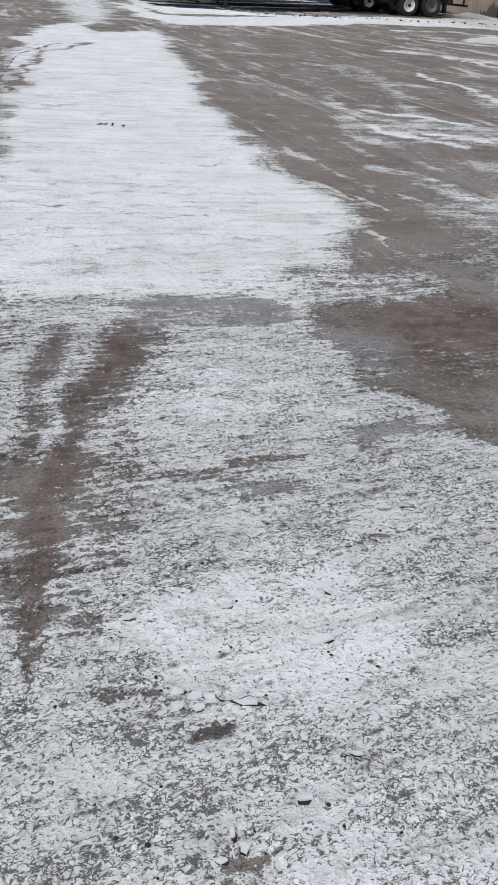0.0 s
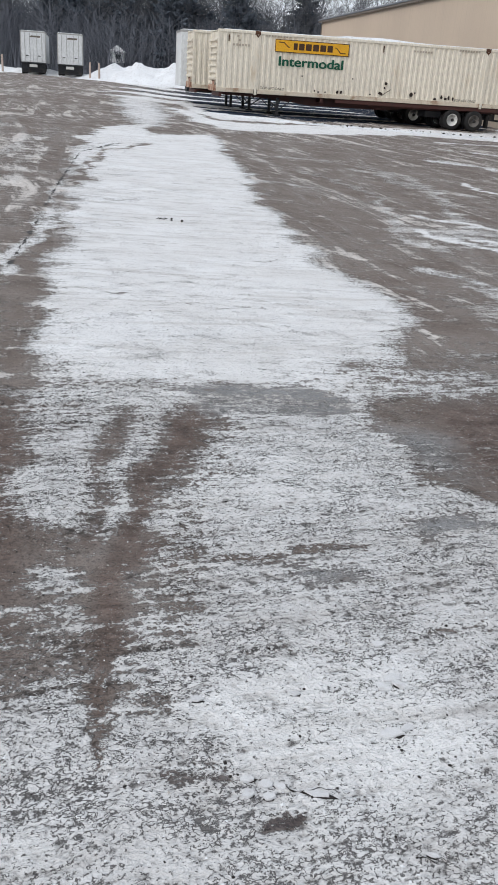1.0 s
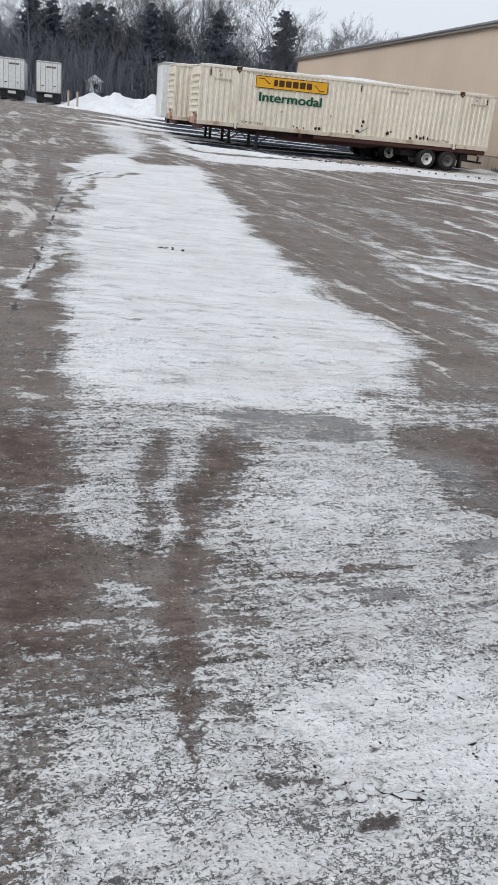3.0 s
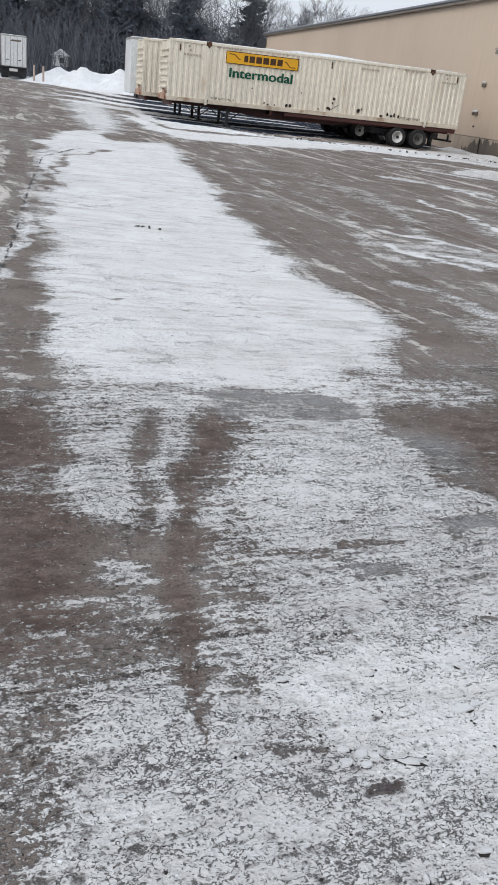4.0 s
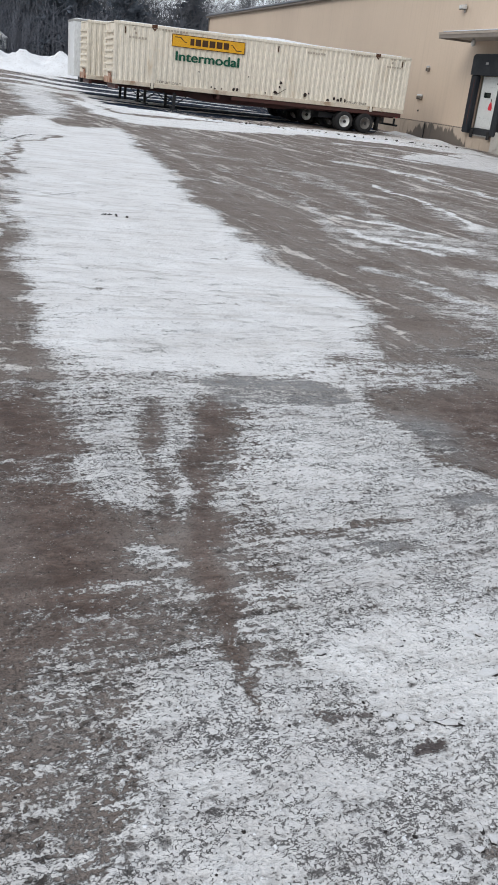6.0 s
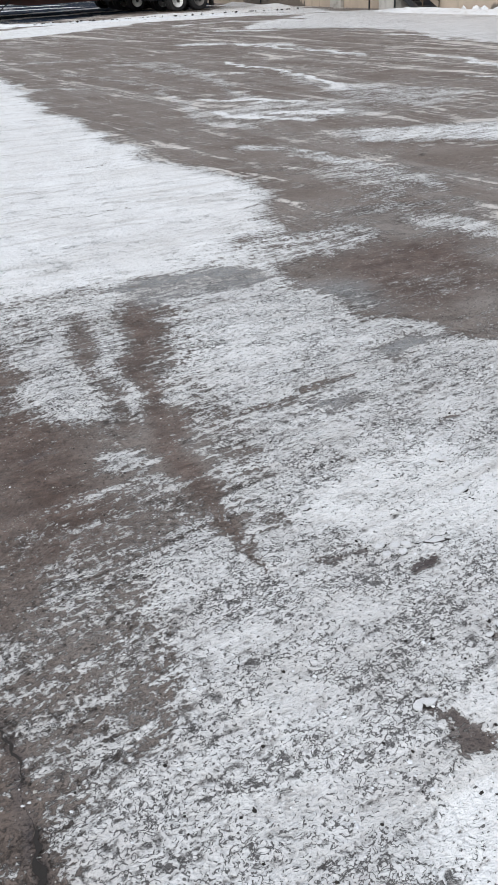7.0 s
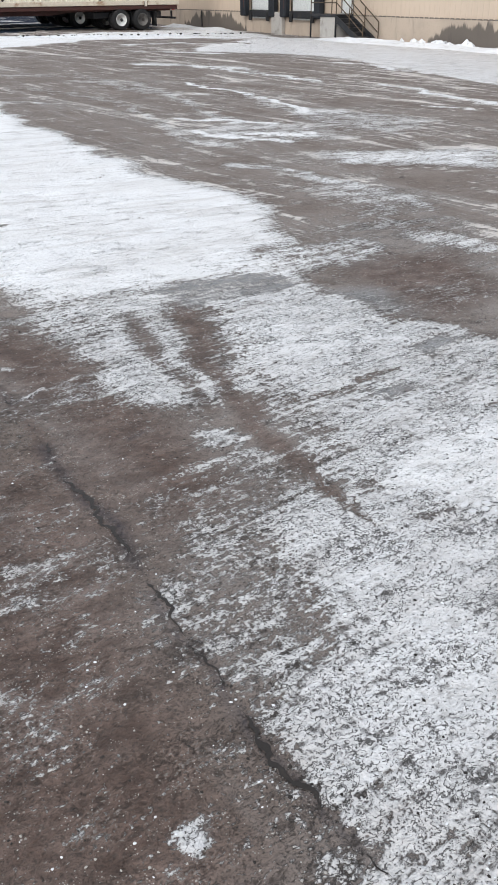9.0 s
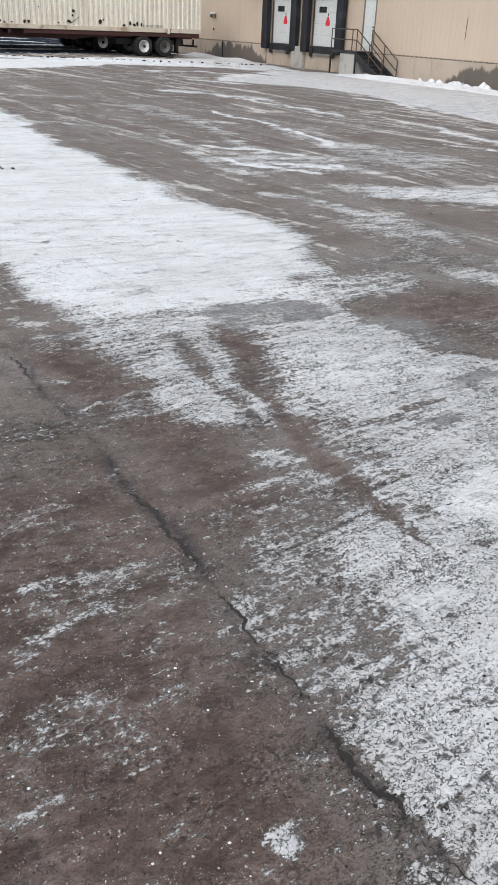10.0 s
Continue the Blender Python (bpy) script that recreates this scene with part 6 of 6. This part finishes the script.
def raw(name, verts, faces, mat, parent=None):
    me = bpy.data.meshes.new(name)
    me.from_pydata(verts, [], faces)
    me.materials.append(mat)
    ob = new(name, me)
    ob.parent = parent
    return ob


def bare_tree(seed, height, m):
    rng = random.Random(seed)
    t = thing("bare_tree", "leafless haze-grey deciduous tree in the winter woods", "tree", m, "bare trees")
    tv, tf, cv, cf = [], [], [], []
    at, way = Vector((0, 0, -0.3)), Vector((rng.uniform(-0.06, 0.06), rng.uniform(-0.06, 0.06), 1)).normalized()
    r, spots, n = height * 0.013, [], 9
    for k in range(n):
        way = (way + Vector((rng.uniform(-0.09, 0.09), rng.uniform(-0.09, 0.09), 0.05))).normalized()
        to = at + way * height * 0.9 / n
        limb(tv, tf, at, to, r * (1 - k / n * 0.85), r * (1 - (k + 1) / n * 0.85), 6)
        if k >= 2:
            spots.append((to.copy(), r * (1 - (k + 1) / n * 0.85), k / n))
        at = to

    def grow(p, d, length, rad, depth):
        segs = 2
        for _ in range(segs):
            d = (d + Vector((rng.uniform(-0.25, 0.25), rng.uniform(-0.25, 0.25), rng.uniform(-0.05, 0.22)))).normalized()
            q = p + d * length / segs
            limb(cv, cf, p, q, rad, rad * 0.72)
            p, rad = q, rad * 0.72
            if depth:
                for _ in range(2 if depth > 1 else 3):
                    side = Vector((rng.uniform(-1, 1), rng.uniform(-1, 1), rng.uniform(-0.2, 0.7))).normalized()
                    grow(p, (d * 0.75 + side * 0.75).normalized(), length * rng.uniform(0.45, 0.68), max(rad * 0.62, 0.010), depth - 1)

    for p, rad, f in spots:
        for _ in range(3):
            a = rng.uniform(0, math.tau)
            d = Vector((math.cos(a), math.sin(a), rng.uniform(0.35, 1.0))).normalized()
            grow(p, d, height * 0.24 * (1.15 - 0.55 * f), max(rad * 0.55, 0.022), 3)
    raw("trunk", tv, tf, M_BARK_HAZED, t)
    raw("crown", cv, cf, M_TWIG_HAZED, t)
    return t


def conifer(seed, height, m, spread=0.34, open_=0.0):
    rng = random.Random(seed)
    t = thing("conifer", "haze-blue conifer standing among bare trees", "tree", m, "conifers")
    tv, tf, cv, cf = [], [], [], []
    limb(tv, tf, Vector((0, 0, -0.3)), Vector((0.1, 0, height * 0.97)), height * 0.012, 0.03, 6)
    z = height * (0.10 + open_)
    while z < height:
        f = (z / height - 0.1 - open_) / (0.9 - open_)
        shape = math.sin(math.pi * (0.22 + 0.74 * f)) * 0.85 if open_ else (1 - f) ** 0.62
        reach = height * spread * shape * rng.uniform(0.6, 1.1) + 0.25
        for _ in range(rng.randint(5, 7)):
            a = rng.uniform(0, math.tau)
            out = Vector((math.cos(a), math.sin(a), rng.uniform(-0.30, 0.45))) * rng.uniform(0.55, 1.15)
            out = out * (0.55 + 0.9 * abs(noise.noise(Vector((math.cos(a) * 1.3, math.sin(a) * 1.3 + seed, z * 0.45)))) * 1.6)
            tip = Vector((0.05, 0, z)) + out * reach
            limb(cv, cf, Vector((0.05, 0, z)), tip, 0.04, 0.01)
            for s in range(14):
                g = 0.16 + 0.88 * s / 14
                p = Vector((0.05, 0, z)) + out * reach * g
                size = 0.16 + 0.30 * (1 - f * 0.8) * (1 - abs(g - 0.5)) * rng.uniform(0.5, 1.5)
                n = len(cv)
                for _ in range(5):
                    cv.append(tuple(p + Vector((rng.uniform(-1, 1), rng.uniform(-1, 1), rng.uniform(-0.95, 0.75))) * size))
                cf.extend([(n, n + 1, n + 2), (n, n + 2, n + 3), (n, n + 3, n + 4), (n + 1, n + 3, n + 4)])
        z += height * 0.016 * rng.uniform(0.5, 1.6)
    raw("trunk", tv, tf, M_BARK_HAZED, t)
    raw("crown", cv, cf, M_NEEDLE_HAZED, t)
    return t


def stand(x, y, turn=0.0, size=1.0):
    return pose(x, y, float(lie(x, y)), 0, 0, turn) @ Matrix.Diagonal((size, size, size, 1))


def copy_sized(ob, x, y, turn, size):
    c = copy_thing(ob, pose(x, y, float(lie(x, y)), 0, 0, turn))
    c.scale = (size, size, size)
    return c


rng = random.Random(61)
bare = [bare_tree(100 + k, 13.5, pose(-14.0 + 9.5 * k, 128 + 2 * k, float(lie(-14.0 + 9.5 * k, 0)))) for k in range(4)]
firs = [conifer(200 + k, 13.0, pose(-40.0 + 9 * k, 125 + k, float(lie(-40.0 + 9 * k, 0)))) for k in range(3)]
pine = conifer(230, 15.0, pose(-5.9, 128, float(lie(-5.9, 0))), 0.26, 0.22)
for k in range(92):
    x = -78 + 112 * rng.random()
    y = 121 + 34 * rng.random() + max(0, x) * 0.9
    copy_sized(bare[k % 4], x, y, rng.uniform(0, 360), rng.uniform(0.72, 1.22) * (0.95 if x > -12 else 1.12))
for k in range(30):
    x = -78 + 66 * rng.random() ** 0.9
    copy_sized(firs[k % 3], x, 121 + 26 * rng.random(), rng.uniform(0, 360), rng.uniform(0.6, 1.12))


def thicket(name, count, seed, x0, x1, y0, y1, low, high, mat, label):
    """Undergrowth: thin leaning stems with side twigs, one mesh."""
    rng = random.Random(seed)
    verts, faces = [], []
    for _ in range(count):
        x, y = rng.uniform(x0, x1), rng.uniform(y0, y1)
        hgt = low + (high - low) * rng.random() ** 1.5
        a = Vector((x, y, float(lie(x, y)) - 0.1))
        b = a + Vector((rng.uniform(-0.25, 0.25) * hgt, rng.uniform(-0.25, 0.25) * hgt, hgt))
        r = 0.012 + 0.006 * hgt
        limb(verts, faces, a, b, r, r * 0.3)
        for _ in range(3):
            p = a.lerp(b, rng.uniform(0.3, 0.9))
            limb(verts, faces, p, p + Vector((rng.uniform(-0.4, 0.4), rng.uniform(-0.4, 0.4), rng.uniform(0.1, 0.5))) * hgt * 0.7, r * 0.6, r * 0.2)
    tagged(raw(name, verts, faces, mat), label, "undergrowth", kind="stuff")


thicket("undergrowth", 22000, 71, -85, 30, 117, 150, 1.5, 8.5, M_BARK_HAZED, "dense leafless grey undergrowth at the wood's edge")
thicket("far_woods", 6000, 72, -95, 4, 140, 154, 4.0, 12.0, M_BARK_HAZED, "grey mass of far leafless woods")


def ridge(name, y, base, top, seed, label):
    """An added sheet with an uneven skyline; its even colour fills tree gaps like haze."""
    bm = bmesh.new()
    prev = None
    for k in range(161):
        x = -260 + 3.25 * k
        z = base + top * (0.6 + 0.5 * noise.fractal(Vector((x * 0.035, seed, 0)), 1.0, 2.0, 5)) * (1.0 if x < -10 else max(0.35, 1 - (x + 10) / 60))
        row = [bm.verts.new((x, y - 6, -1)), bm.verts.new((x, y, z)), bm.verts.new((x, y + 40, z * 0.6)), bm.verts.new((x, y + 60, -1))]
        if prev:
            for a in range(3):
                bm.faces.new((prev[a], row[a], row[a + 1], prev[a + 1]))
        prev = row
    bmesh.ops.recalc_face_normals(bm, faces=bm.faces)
    solo(name, bm, M_HAZE_BACKDROP, label, "backdrop", kind="structure")


# added sheet behind the trees, coloured as haze seen between the stems
ridge("backdrop", 160, 1.6, 11.0, 4, "added haze-toned sheet behind the woods")

# a little snow-roofed shed deep in the woods
shed = thing("shed", "small pale shed with a snowy roof among trees", "shed", pose(-29.9, 119.5, 0.6, 0, 0, 8))
part("wall", boxed(-0.9, 0.9, 0, 2.0, 0, 3.2), M_WHITE_PAINT, shed)
part("plinth", boxed(-0.96, 0.96, -0.06, 2.06, 0, 1.9, bevel=0.02), M_BARK_HAZED, shed, "dark boarded lower wall")
part("roof", prism([(-1.15, 3.2), (1.15, 3.2), (0, 4.0)], -0.2, 2.2), M_SNOW, shed, "snow-covered gable roof")
part("window", boxed(-0.1, 0.5, -0.03, -0.001, 2.3, 2.9), M_GLASS_DARK, shed)
